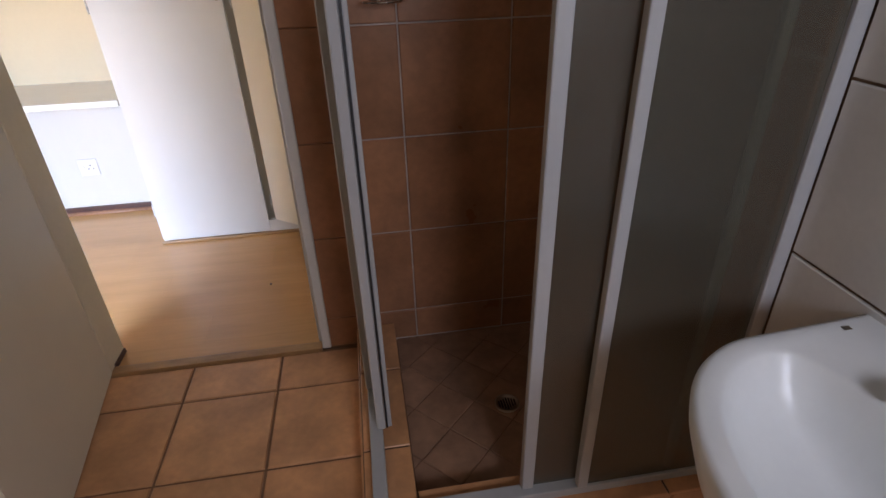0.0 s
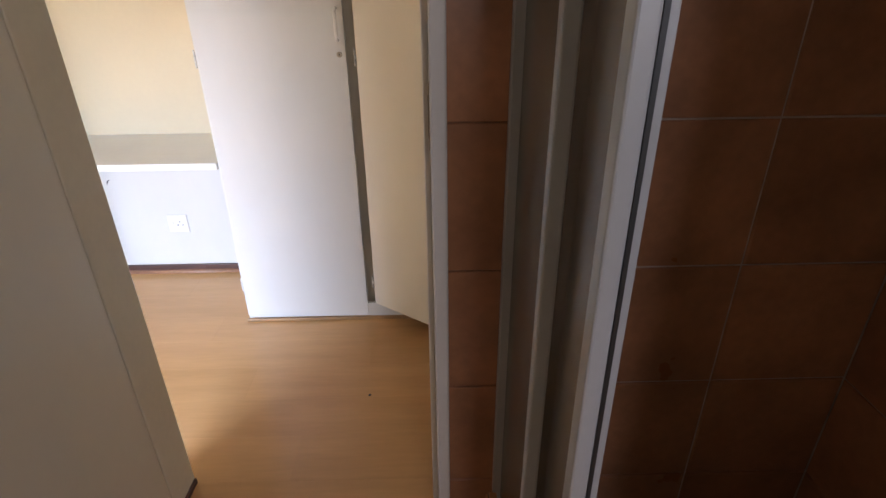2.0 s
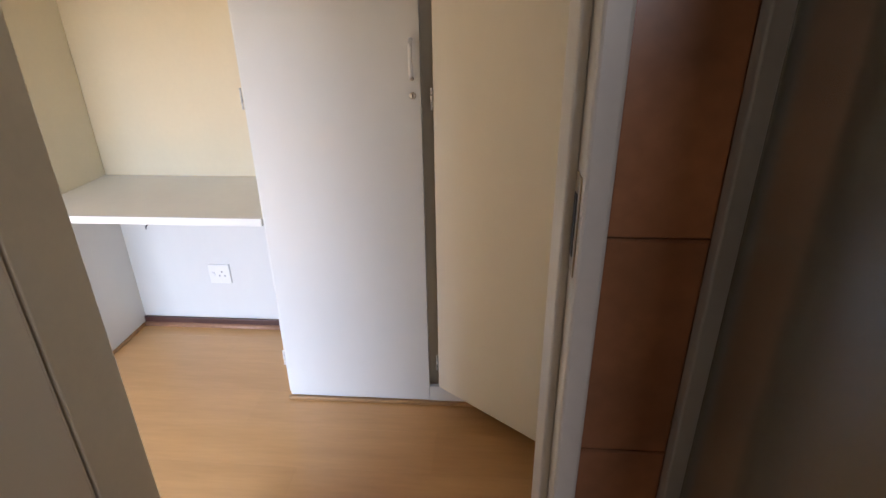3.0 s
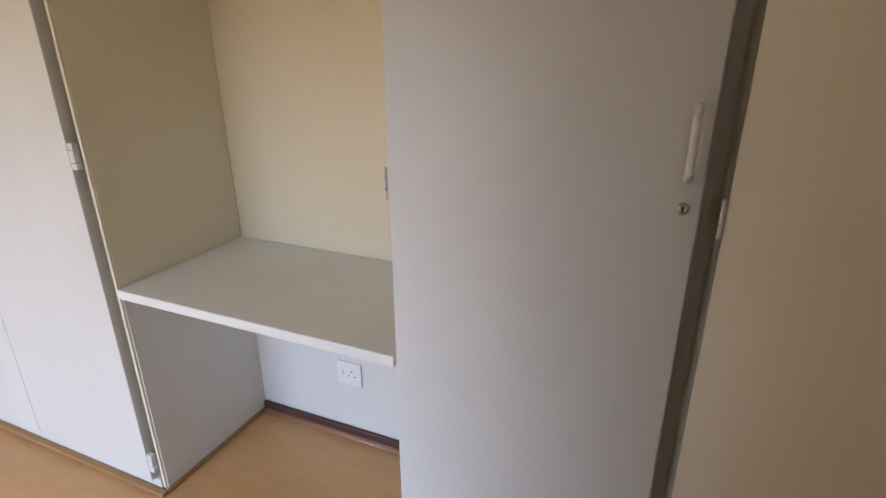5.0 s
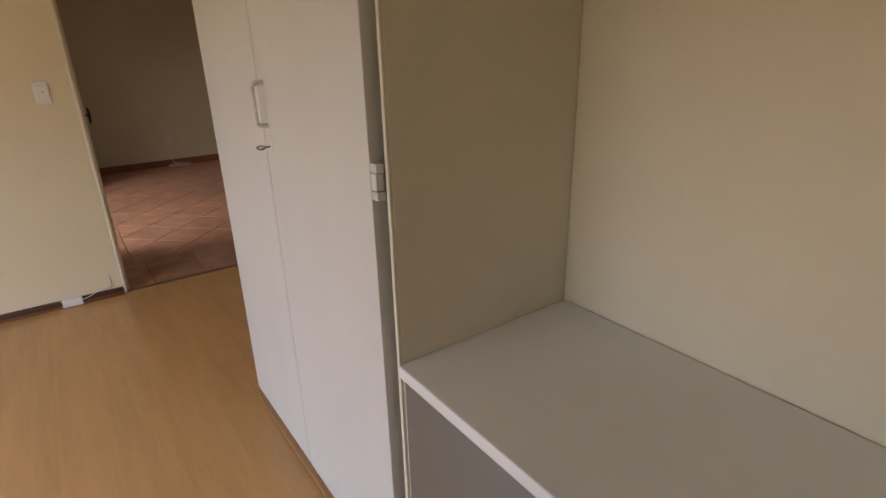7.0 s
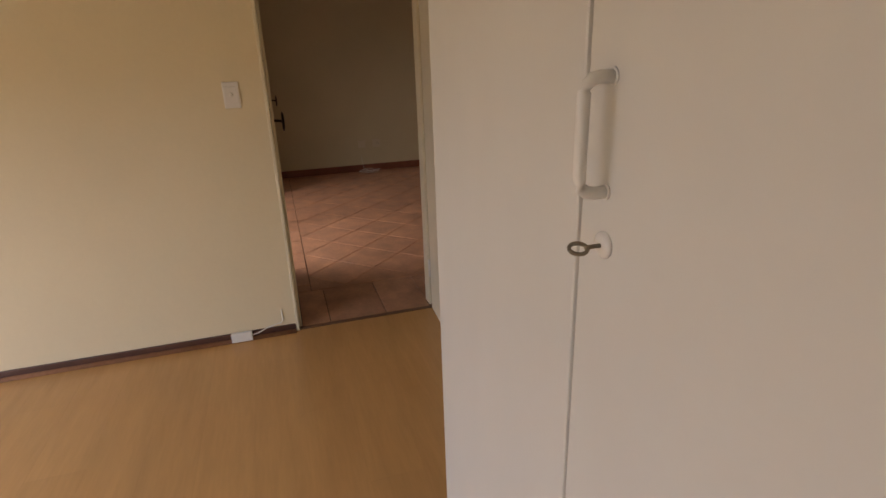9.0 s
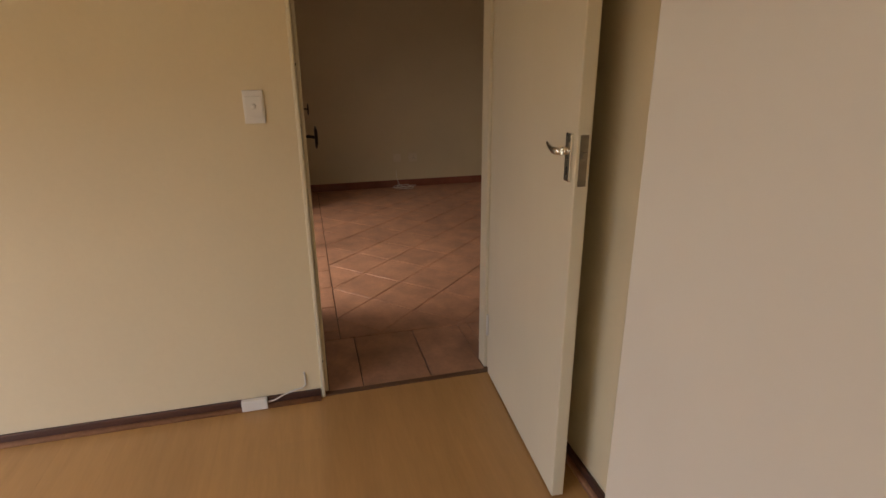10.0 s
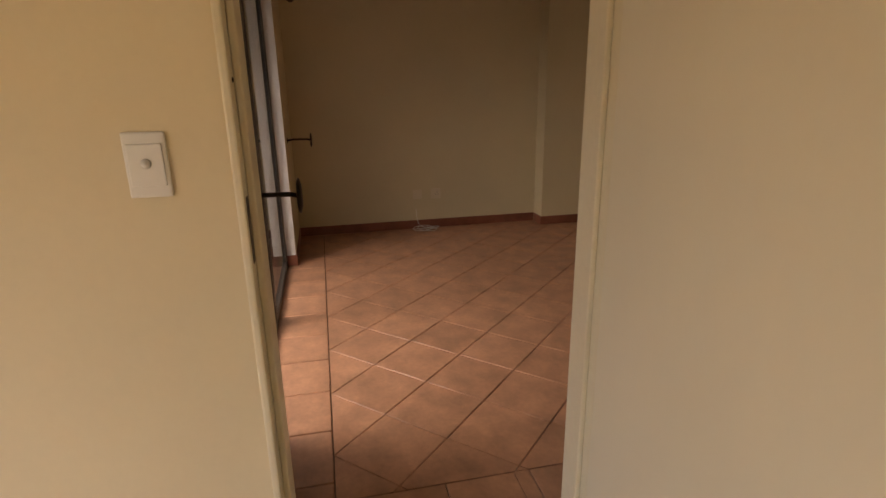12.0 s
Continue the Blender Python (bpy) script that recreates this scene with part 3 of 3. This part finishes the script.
for a, b in ((-5.953, -4.89), (-4.795, -3.742)):
    g = part("pane", box((a, -0.548, 0.05), (b, -0.542, 2.05)), GLASS, gd)
    g.visible_shadow = False
    part("gasket", box((a, -0.5415, 0.05), (a + 0.008, -0.536, 2.05)), RUBBER, gd)


def holdback(x, y, z):
    t = thing("curtain_holdback", (x, EY, z), "dark bronze curtain holdback on the wall", "curtain holdback", "curtain holdbacks")
    part("rosette", lathe(((0.0, 0), (0.02, 0), (0.018, 0.006), (0.0, 0.008)), (x, EY, z), "y", 16), DARKMETAL, t)
    part("arm", tube([(x, EY + 0.004, z), (x, EY + 0.05, z + 0.008), (x, y - 0.03, z + 0.006), (x, y, z)], 0.008, 10), DARKMETAL, t)
    part("disc", lathe(((0.0, -0.004), (0.042, -0.006), (0.056, -0.002), (0.056, 0.004), (0.035, 0.010), (0.0, 0.011)), (x, y, z), "y", 22), DARKMETAL, t)


holdback(-3.5, -0.27, 1.02)
holdback(-6.25, -0.27, 0.965)
rod = thing("curtain_rod", (-4.7, EY, 1.98), "dark bronze curtain rod with ball finials", "curtain rod")
part("pole", tube([(-6.25, -0.335, 2.01), (-3.3, -0.335, 2.01)], 0.013, 12), DARKMETAL, rod)
for x in (-6.25, -3.3):
    part("finial", lathe(((0.0, -0.04), (0.015, -0.035), (0.03, -0.012), (0.032, 0.006), (0.02, 0.028), (0.0, 0.036)), (x, -0.335, 2.01), "x", 16), DARKMETAL, rod)
    part("bracket", tube([(x + (0.15 if x < -5 else -0.15), EY, 2.01), (x + (0.15 if x < -5 else -0.15), -0.335, 2.01)], 0.008, 8), DARKMETAL, rod)

wire = thing("loose_cable", (-6.83, 0.76, 0), "loose coil of thin white cable on the floor", "cable")
coil = [(-6.897, 0.68, 0.20), (-6.89, 0.685, 0.12), (-6.88, 0.70, 0.05)]
for i in range(46):
    a = i / 46 * 2 * math.pi * 3.2
    r = 0.10 + 0.025 * math.sin(i * 0.7)
    coil.append((-6.80 + 0.6 * r * math.cos(a), 0.76 + 1.1 * r * math.sin(a), 0.008 + 0.03 * (0.5 + 0.5 * math.sin(a * 1.3))))
part("cable", tube(coil, 0.003, 6), PLASTIC, wire)

# ---------------------------------------------------------------- bathroom things
SX, SW = 1.975, 2.917      # outer kerb line, tiled end wall
kerb = bmesh.new()
add_box(kerb, (SX, -1.94, -0.005), (2.115, -1.055, 0.075), 0.004)
add_box(kerb, (2.115, -1.94, -0.005), (SW, -1.82, 0.075), 0.004)
add_box(kerb, (2.115, -1.82, -0.03), (SW, -1.055, -0.012))
solid("shower_kerb", kerb, GROUT_DARK, "raised shower kerb clad in terracotta tile", "kerb", "structure")

sh = thing("shower_enclosure", (2.05, -1.88, 0.075), "corner shower enclosure with frosted glass sliding doors in white metal", "shower enclosure")
GX, GY = 2.020, -1.885
Z0, Z1 = 0.078, 1.95
part("bottom_track", box((GX - 0.02, GY, Z0), (GX + 0.02, -1.056, Z0 + 0.028), 0.003), ALU, sh)
part("bottom_track", box((GX + 0.02, GY - 0.02, Z0), (SW + 0.03, GY + 0.02, Z0 + 0.028), 0.003), ALU, sh)
part("top_track", box((GX - 0.02, GY, Z1), (GX + 0.02, -1.056, Z1 + 0.045), 0.003), ALU, sh)
part("top_track", box((GX + 0.02, GY - 0.02, Z1), (SW + 0.03, GY + 0.02, Z1 + 0.045), 0.003), ALU, sh)
part("wall_channel", box((GX - 0.034, -1.085, Z0 + 0.028), (GX + 0.012, -1.060, Z1), 0.003), ALU, sh)
part("wall_channel", box((SW + 0.0, GY - 0.018, Z0 + 0.028), (SW + 0.034, GY + 0.018, Z1), 0.003), ALU, sh)


def panel(name, lo, hi, along, ends):
    """A sliding or fixed pane between two upright profiles."""
    t = part(name, box(lo, hi), FROST, sh, "frosted glass panel")
    for e, w in ends:
        a, b = list(lo), list(hi)
        k = "xy".index(along)
        a[k], b[k] = e - w / 2, e + w / 2
        o = 1 - k
        a[o], b[o] = a[o] - 0.011, b[o] + 0.011
        part("stile", box(a, b, 0.004), ALU, t, "white metal upright")
    return t


panel("fixed_panel", (GX - 0.013, -1.42, Z0 + 0.03), (GX - 0.009, -1.09, Z1 - 0.002), "y", ((-1.42, 0.028),))
panel("sliding_panel", (GX + 0.015, -1.59, Z0 + 0.03), (GX + 0.019, -1.20, Z1 - 0.002), "y", ((-1.595, 0.034), (-1.195, 0.024)))
part("seal", box((GX + 0.031, -1.609, Z0 + 0.03), (GX + 0.037, -1.585, Z1 - 0.002)), RUBBER, sh, "black rubber door seal")
part("seal_strip", box((GX + 0.037, -1.605, Z0 + 0.03), (GX + 0.049, -1.588, Z1 - 0.002), 0.002), ALU, sh)
panel("fixed_panel", (2.56, GY - 0.013, Z0 + 0.03), (2.910, GY - 0.009, Z1 - 0.002), "x", ((2.555, 0.028),))
panel("sliding_panel", (2.41, GY + 0.009, Z0 + 0.03), (2.80, GY + 0.013, Z1 - 0.002), "x", ((2.41, 0.032), (2.81, 0.024)))

dr_ = thing("floor_drain", (2.467, -1.478, 0), "round slotted metal shower drain", "drain")
part("ring", lathe(((0.0, -0.012), (0.042, -0.012), (0.042, 0.002), (0.036, 0.004), (0.033, 0.0), (0.0, 0.0)), (2.467, -1.478, 0), "z", 28), BRASSY, dr_)
for k in range(-3, 4):
    part("slot", box((2.467 + k * 0.009 - 0.0028, -1.478 - 0.026 + abs(k) * 0.004, 0.0), (2.467 + k * 0.009 + 0.0028, -1.478 + 0.026 - abs(k) * 0.004, 0.0012)), BLACK, dr_)

soap = thing("soap_dish", (2.19, -1.10, 1.245), "chrome wire soap dish on the shower wall", "soap dish")
part("rosette", lathe(((0.0, 0), (0.022, 0), (0.018, -0.014), (0.0, -0.016)), (2.165, -1.056, 1.268), "y", 18), CHROME, soap)
ring = [(2.165 + 0.06 * math.cos(a), -1.12 + 0.045 * math.sin(a), 1.245) for a in [i / 24 * 2 * math.pi for i in range(25)]]
part("rim", tube(ring, 0.003, 6), CHROME, soap)
for k in range(-3, 4):
    x = 2.165 + k * 0.014
    d = 0.045 * math.sqrt(max(0.0, 1 - (k * 0.014 / 0.06) ** 2))
    part("wire", tube([(x, -1.12 - d, 1.245), (x, -1.12, 1.237), (x, -1.12 + d, 1.245)], 0.002, 6), CHROME, soap)
part("bracket", tube([(2.165, -1.066, 1.268), (2.165, -1.076, 1.245)], 0.005, 8), CHROME, soap)


def basin():
    """Wall-hung D-shaped basin with a hollow bowl, tap ledge and chrome tap."""
    t = thing("wash_basin", (2.73, -2.43, 0.5), "white porcelain wash basin on the tiled wall", "wash basin")
    bm = bmesh.new()
    cx, cy, wall, n, nb, rim = 2.715, -2.428, 2.9535, 48, 16, 0.773

    def ring(front, side, back, rear, z, flat):
        """Round front; behind it straight sides to a flat back, or the round back of the bowl."""
        out = []
        for k in range(n + 1):
            a = math.pi / 2 + k / n * math.pi
            out.append((cx + front * math.cos(a), cy + side * math.sin(a)))
        for k in range(1, nb):
            a = -math.pi / 2 + k / nb * math.pi
            if flat:
                out.append((back, cy + rear * math.sin(a)))
            else:
                out.append((cx + back * abs(math.cos(a)) ** 0.7, cy + side * math.copysign(abs(math.sin(a)) ** 0.8, math.sin(a))))
        return [bm.verts.new((x, y, z)) for x, y in out]
    rings = [ring(0.10, 0.15, wall, 0.16, rim - 0.24, True), ring(0.16, 0.22, wall, 0.24, rim - 0.18, True), ring(0.22, 0.285, wall, 0.30, rim - 0.10, True),
             ring(0.240, 0.306, wall, 0.328, rim - 0.035, True), ring(0.243, 0.310, wall, 0.332, rim - 0.012, True), ring(0.238, 0.305, wall - 0.001, 0.328, rim - 0.001, True),
             ring(0.230, 0.297, wall - 0.003, 0.322, rim, True), ring(0.205, 0.272, 0.085, 0, rim - 0.002, False), ring(0.196, 0.263, 0.078, 0, rim - 0.010, False),
             ring(0.180, 0.243, 0.066, 0, rim - 0.045, False), ring(0.150, 0.205, 0.055, 0, rim - 0.095, False), ring(0.095, 0.13, 0.045, 0, rim - 0.128, False),
             ring(0.03, 0.035, 0.03, 0, rim - 0.138, False)]
    for u, w in zip(rings, rings[1:]):
        for k in range(len(u)):
            bm.faces.new((u[k], u[(k + 1) % len(u)], w[(k + 1) % len(u)], w[k])).smooth = True
    bm.faces.new(rings[0][::-1])
    bm.faces.new(rings[-1])
    bmesh.ops.recalc_face_normals(bm, faces=bm.faces[:])
    part("bowl", bm, PORCELAIN, t)
    part("waste", lathe(((0.0, 0.0), (0.021, 0.0), (0.018, 0.004), (0.0, 0.003)), (cx, cy, rim - 0.138), "z", 18), CHROME, t)
    tap = bmesh.new()
    join(tap, lathe(((0.0, 0.0), (0.024, 0.0), (0.022, 0.010), (0.017, 0.022), (0.016, 0.05), (0.012, 0.058), (0.0, 0.06)), (2.885, cy + 0.045, rim), "z", 20))
    add_tube(tap, [(2.885, cy + 0.045, rim + 0.03), (2.852, cy + 0.078, rim + 0.040), (2.818, cy + 0.105, rim + 0.034), (2.797, cy + 0.128, rim + 0.014)], 0.012, 14)
    part("tap", tap, CHROME, t, "chrome basin tap")
    part("overflow_mark", box((2.872, cy + 0.287, rim), (2.887, cy + 0.297, rim + 0.0012), 0.0005), TARNISHED, t, "small dark mark on the rim")
    return t


basin()


# ---------------------------------------------------------------- surface pieces
def bevelled(sx, sy, sz, b):
    """A slab with its top edge chamfered."""
    bm = bmesh.new()
    lo = [bm.verts.new((x * sx / 2, y * sy / 2, 0)) for x, y in ((-1, -1), (1, -1), (1, 1), (-1, 1))]
    mid = [bm.verts.new((v.co.x, v.co.y, sz - b)) for v in lo]
    hi = [bm.verts.new((x * (sx / 2 - b), y * (sy / 2 - b), sz)) for x, y in ((-1, -1), (1, -1), (1, 1), (-1, 1))]
    for u, w in ((lo, mid), (mid, hi)):
        for k in range(4):
            bm.faces.new((u[k], u[(k + 1) % 4], w[(k + 1) % 4], w[k]))
    bm.faces.new(hi)
    return bm


def spans(a, b, first, pitch):
    """Cuts the run a..b at first + k * pitch."""
    cuts = [a]
    k = math.ceil((a + 0.015 - first) / pitch)
    while first + k * pitch < b - 0.015:
        cuts.append(first + k * pitch)
        k += 1
    return list(zip(cuts, cuts[1:] + [b]))


CACHE = {}


def shared(sx, sy, sz, mat, bevel):
    key = (round(sx, 3), round(sy, 3), sz, mat.name)
    if key not in CACHE:
        CACHE[key] = mesh_of("tile", bevelled(key[0], key[1], sz, bevel), mat)
    return CACHE[key]


def lay(parent, name, us, vs, gap, sz, mat, place, bevel=0.003):
    """Tiles over the grid us x vs; place(u, v) gives the pose of a tile's underside."""
    for u0, u1 in us:
        for v0, v1 in vs:
            me = shared(u1 - u0 - gap, v1 - v0 - gap, sz, mat, bevel)
            ob = new(name, me)
            ob.parent = parent
            ob.matrix_basis = place((u0 + u1) / 2, (v0 + v1) / 2)


objs = bpy.data.objects
# bedroom planks along x
for r, (y0, y1) in enumerate(spans(-3.6, BK, -0.935, 0.192)):
    for x0, x1 in spans(DW, 2.2 if y0 > -0.94 else 0.92, DW + (r * 0.467) % 1.2, 1.2):
        me = shared(x1 - x0 - 0.0003, y1 - y0 - 0.0003, 0.008, LAMINATE, 0.0003)
        piece("plank", me, ((x0 + x1) / 2, (y0 + y1) / 2, -0.008), objs["floor_bedroom"])
# the laminate runs on through the bathroom doorway
piece("plank", shared(0.784, 0.095, 0.008, LAMINATE, 0.0003), (1.435, -0.983, -0.0075), objs["floor_bedroom"])

# bathroom floor
BG = 0.009
lay(objs["floor_bathroom"], "tile", spans(1.0, SX, 1.345, 0.329), spans(-3.95, -1.076, -1.264, 0.340), BG, 0.007, TERRA,
    lambda u, v: pose(u, v, -0.007))
lay(objs["floor_bathroom"], "tile", spans(SX, 2.955, 1.345, 0.329), spans(-3.95, -1.945, -1.264, 0.340), BG, 0.007, TERRA,
    lambda u, v: pose(u, v, -0.007))
# kerb cladding
K = objs["shower_kerb"]
lay(K, "tile", [(SX, 2.12)], spans(-1.95, -1.055, -1.66, 0.34), 0.006, 0.008, TERRA, lambda u, v: pose(u, v, 0.072))
lay(K, "tile", spans(2.12, SW, 2.45, 0.34), [(-1.95, -1.815)], 0.006, 0.008, TERRA, lambda u, v: pose(u, v, 0.072))
lay(K, "tile", spans(-1.95, -1.055, -1.66, 0.34), [(0.0, 0.072)], 0.004, 0.008, TERRA, lambda u, v: pose(SX + 0.002, u, v, 90, 0, -90))
lay(K, "tile", spans(SX, SW, 2.12, 0.34), [(0.0, 0.072)], 0.004, 0.008, TERRA, lambda u, v: pose(u, -1.938, v, 90, 0, 0))
# shower walls: terracotta with pale joints
strip = solid("wall_shower_strip", box((1.857, -1.052, -0.03), (1.99, -1.046, H)), GROUT_BATH, "terracotta tiled strip of wall beside the doorway", "wall", "structure")
back = solid("wall_shower_back", box((1.99, -1.052, -0.03), (SW + 0.04, -1.046, H)), GROUT_PALE, "terracotta tiled shower wall with pale grout", "wall", "structure")
rows = spans(0.0, H, 0.135, 0.348)
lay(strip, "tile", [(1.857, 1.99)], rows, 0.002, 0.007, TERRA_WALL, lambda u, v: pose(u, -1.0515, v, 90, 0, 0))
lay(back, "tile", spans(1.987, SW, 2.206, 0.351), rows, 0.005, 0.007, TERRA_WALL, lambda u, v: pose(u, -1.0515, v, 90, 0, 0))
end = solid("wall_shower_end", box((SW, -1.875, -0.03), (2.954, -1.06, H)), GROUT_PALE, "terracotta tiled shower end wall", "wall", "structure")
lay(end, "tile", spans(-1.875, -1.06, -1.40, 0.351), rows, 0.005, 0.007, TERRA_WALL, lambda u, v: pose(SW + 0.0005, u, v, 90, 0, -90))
# pale tiles on the basin wall
lay(objs["wall_bath_east"], "tile", spans(-3.95, -1.904, -2.9, 0.36), spans(0.0, H, 0.79, 0.36), 0.006, 0.007, WTILE, lambda u, v: pose(2.9555, u, v, 90, 0, -90))

# living room floor: a border row and a diagonal field
F = objs["floor_living"]
LP, BX, BY = 0.315, -3.295, -0.234
LG = 0.0045
lay(F, "tile", spans(-6.91, BX, -3.705, 0.312), [(EY - 0.14, BY)], LG, 0.012, TERRA_LIV, lambda u, v: pose(u, v, -0.012))
lay(F, "tile", [(BX, DW - 0.034)], spans(-0.317, 0.4045, 0.148, 0.312), LG, 0.012, TERRA_LIV, lambda u, v: pose(u, v, -0.012))
lay(F, "tile", [(BX, DW - 0.122)], spans(-0.59, -0.319, 0.148, 0.312) + spans(0.460, 3.08, 0.772, 0.312), LG, 0.012, TERRA_LIV, lambda u, v: pose(u, v, -0.012))
lay(F, "tile", [(BX + LG / 2, DW - 0.122)], [(0.4028, 0.4577)], 0.0, 0.012, TERRA_LIV, lambda u, v: pose(u, v, -0.012), 0.0003)


def clipped(poly, keep):
    """Cuts a polygon by half planes (a, b, c): keeps a x + b y <= c."""
    for a, b, c in keep:
        out = []
        for p, q in zip(poly, poly[1:] + poly[:1]):
            dp, dq = a * p[0] + b * p[1] - c, a * q[0] + b * q[1] - c
            if dp <= 0:
                out.append(p)
            if dp * dq < 0:
                s = dp / (dp - dq)
                out.append((p[0] + s * (q[0] - p[0]), p[1] + s * (q[1] - p[1])))
        poly = out
        if len(poly) < 3:
            return []
    return poly


def diagonal(parent, pitch, gap, sz, mat, x0, x1, y0, y1, vx, vy, top):
    """A field of tiles laid on the diagonal, cut at the edges of the rectangle; (vx, vy) is one corner of a tile."""
    whole = mesh_of("tile", bevelled(pitch - gap, pitch - gap, sz, 0.002), mat)
    d, edge, half = pitch * math.sqrt(2), gap / 2, (pitch - gap) / math.sqrt(2)
    planes = ((1, 0, x1 - edge), (-1, 0, -x0 - edge), (0, -1, -y0 - edge), (0, 1, y1 - edge))
    reach = int((x1 - x0 + y1 - y0) / d) + 4
    for i in range(-reach, reach + 1):
        for j in range(-reach, reach + 1):
            cx, cy = vx + (i + j) * d / 2 + d / 2, vy + (i - j) * d / 2
            poly = [(cx + half, cy), (cx, cy + half), (cx - half, cy), (cx, cy - half)]
            cut = clipped(poly, planes)
            if not cut:
                continue
            if len(cut) == 4 and all(abs(a[0] - b[0]) + abs(a[1] - b[1]) < 1e-6 for a, b in zip(cut, poly)):
                piece("tile", whole, (cx, cy, top - sz), parent, radians(45))
                continue
            area = abs(sum(p[0] * q[1] - q[0] * p[1] for p, q in zip(cut, cut[1:] + cut[:1]))) / 2
            if area < 2e-4:
                continue
            bm = bmesh.new()
            lo = [bm.verts.new((x - cx, y - cy, 0)) for x, y in cut]
            hi = [bm.verts.new((x - cx, y - cy, sz)) for x, y in cut]
            for k in range(len(cut)):
                bm.faces.new((lo[k], lo[(k + 1) % len(cut)], hi[(k + 1) % len(cut)], hi[k]))
            bm.faces.new(hi)
            piece("tile", mesh_of("tile", bm, mat), (cx, cy, top - sz), parent)


diagonal(F, LP, LG, 0.012, TERRA_LIV, -6.91, BX, BY, 3.08, -3.988, -0.234, 0.0)
diagonal(K, 0.15, 0.004, 0.009, TERRA_SHOWER, 2.121, SW, -1.82, -1.055, 2.467, -1.55, -0.002)

hook = thing("cup_hook", (0.155, BK - 0.005, 0.54), "small dark screw hook under the desk shelf", "hook")
part("shank", tube([(0.155, BK - 0.004, 0.54), (0.155, BK - 0.020, 0.54), (0.155, BK - 0.028, 0.534), (0.155, BK - 0.028, 0.526)], 0.0025, 8), DARKMETAL, hook)

speck = thing("dark_chip", (1.567, -0.541, 0), "tiny dark chip lying on the laminate floor", "debris")
part("chip", lathe(((0.0, 0.0), (0.006, 0.0), (0.005, 0.003), (0.0, 0.004)), (1.567, -0.541, 0.0), "z", 7), BLACK, speck)
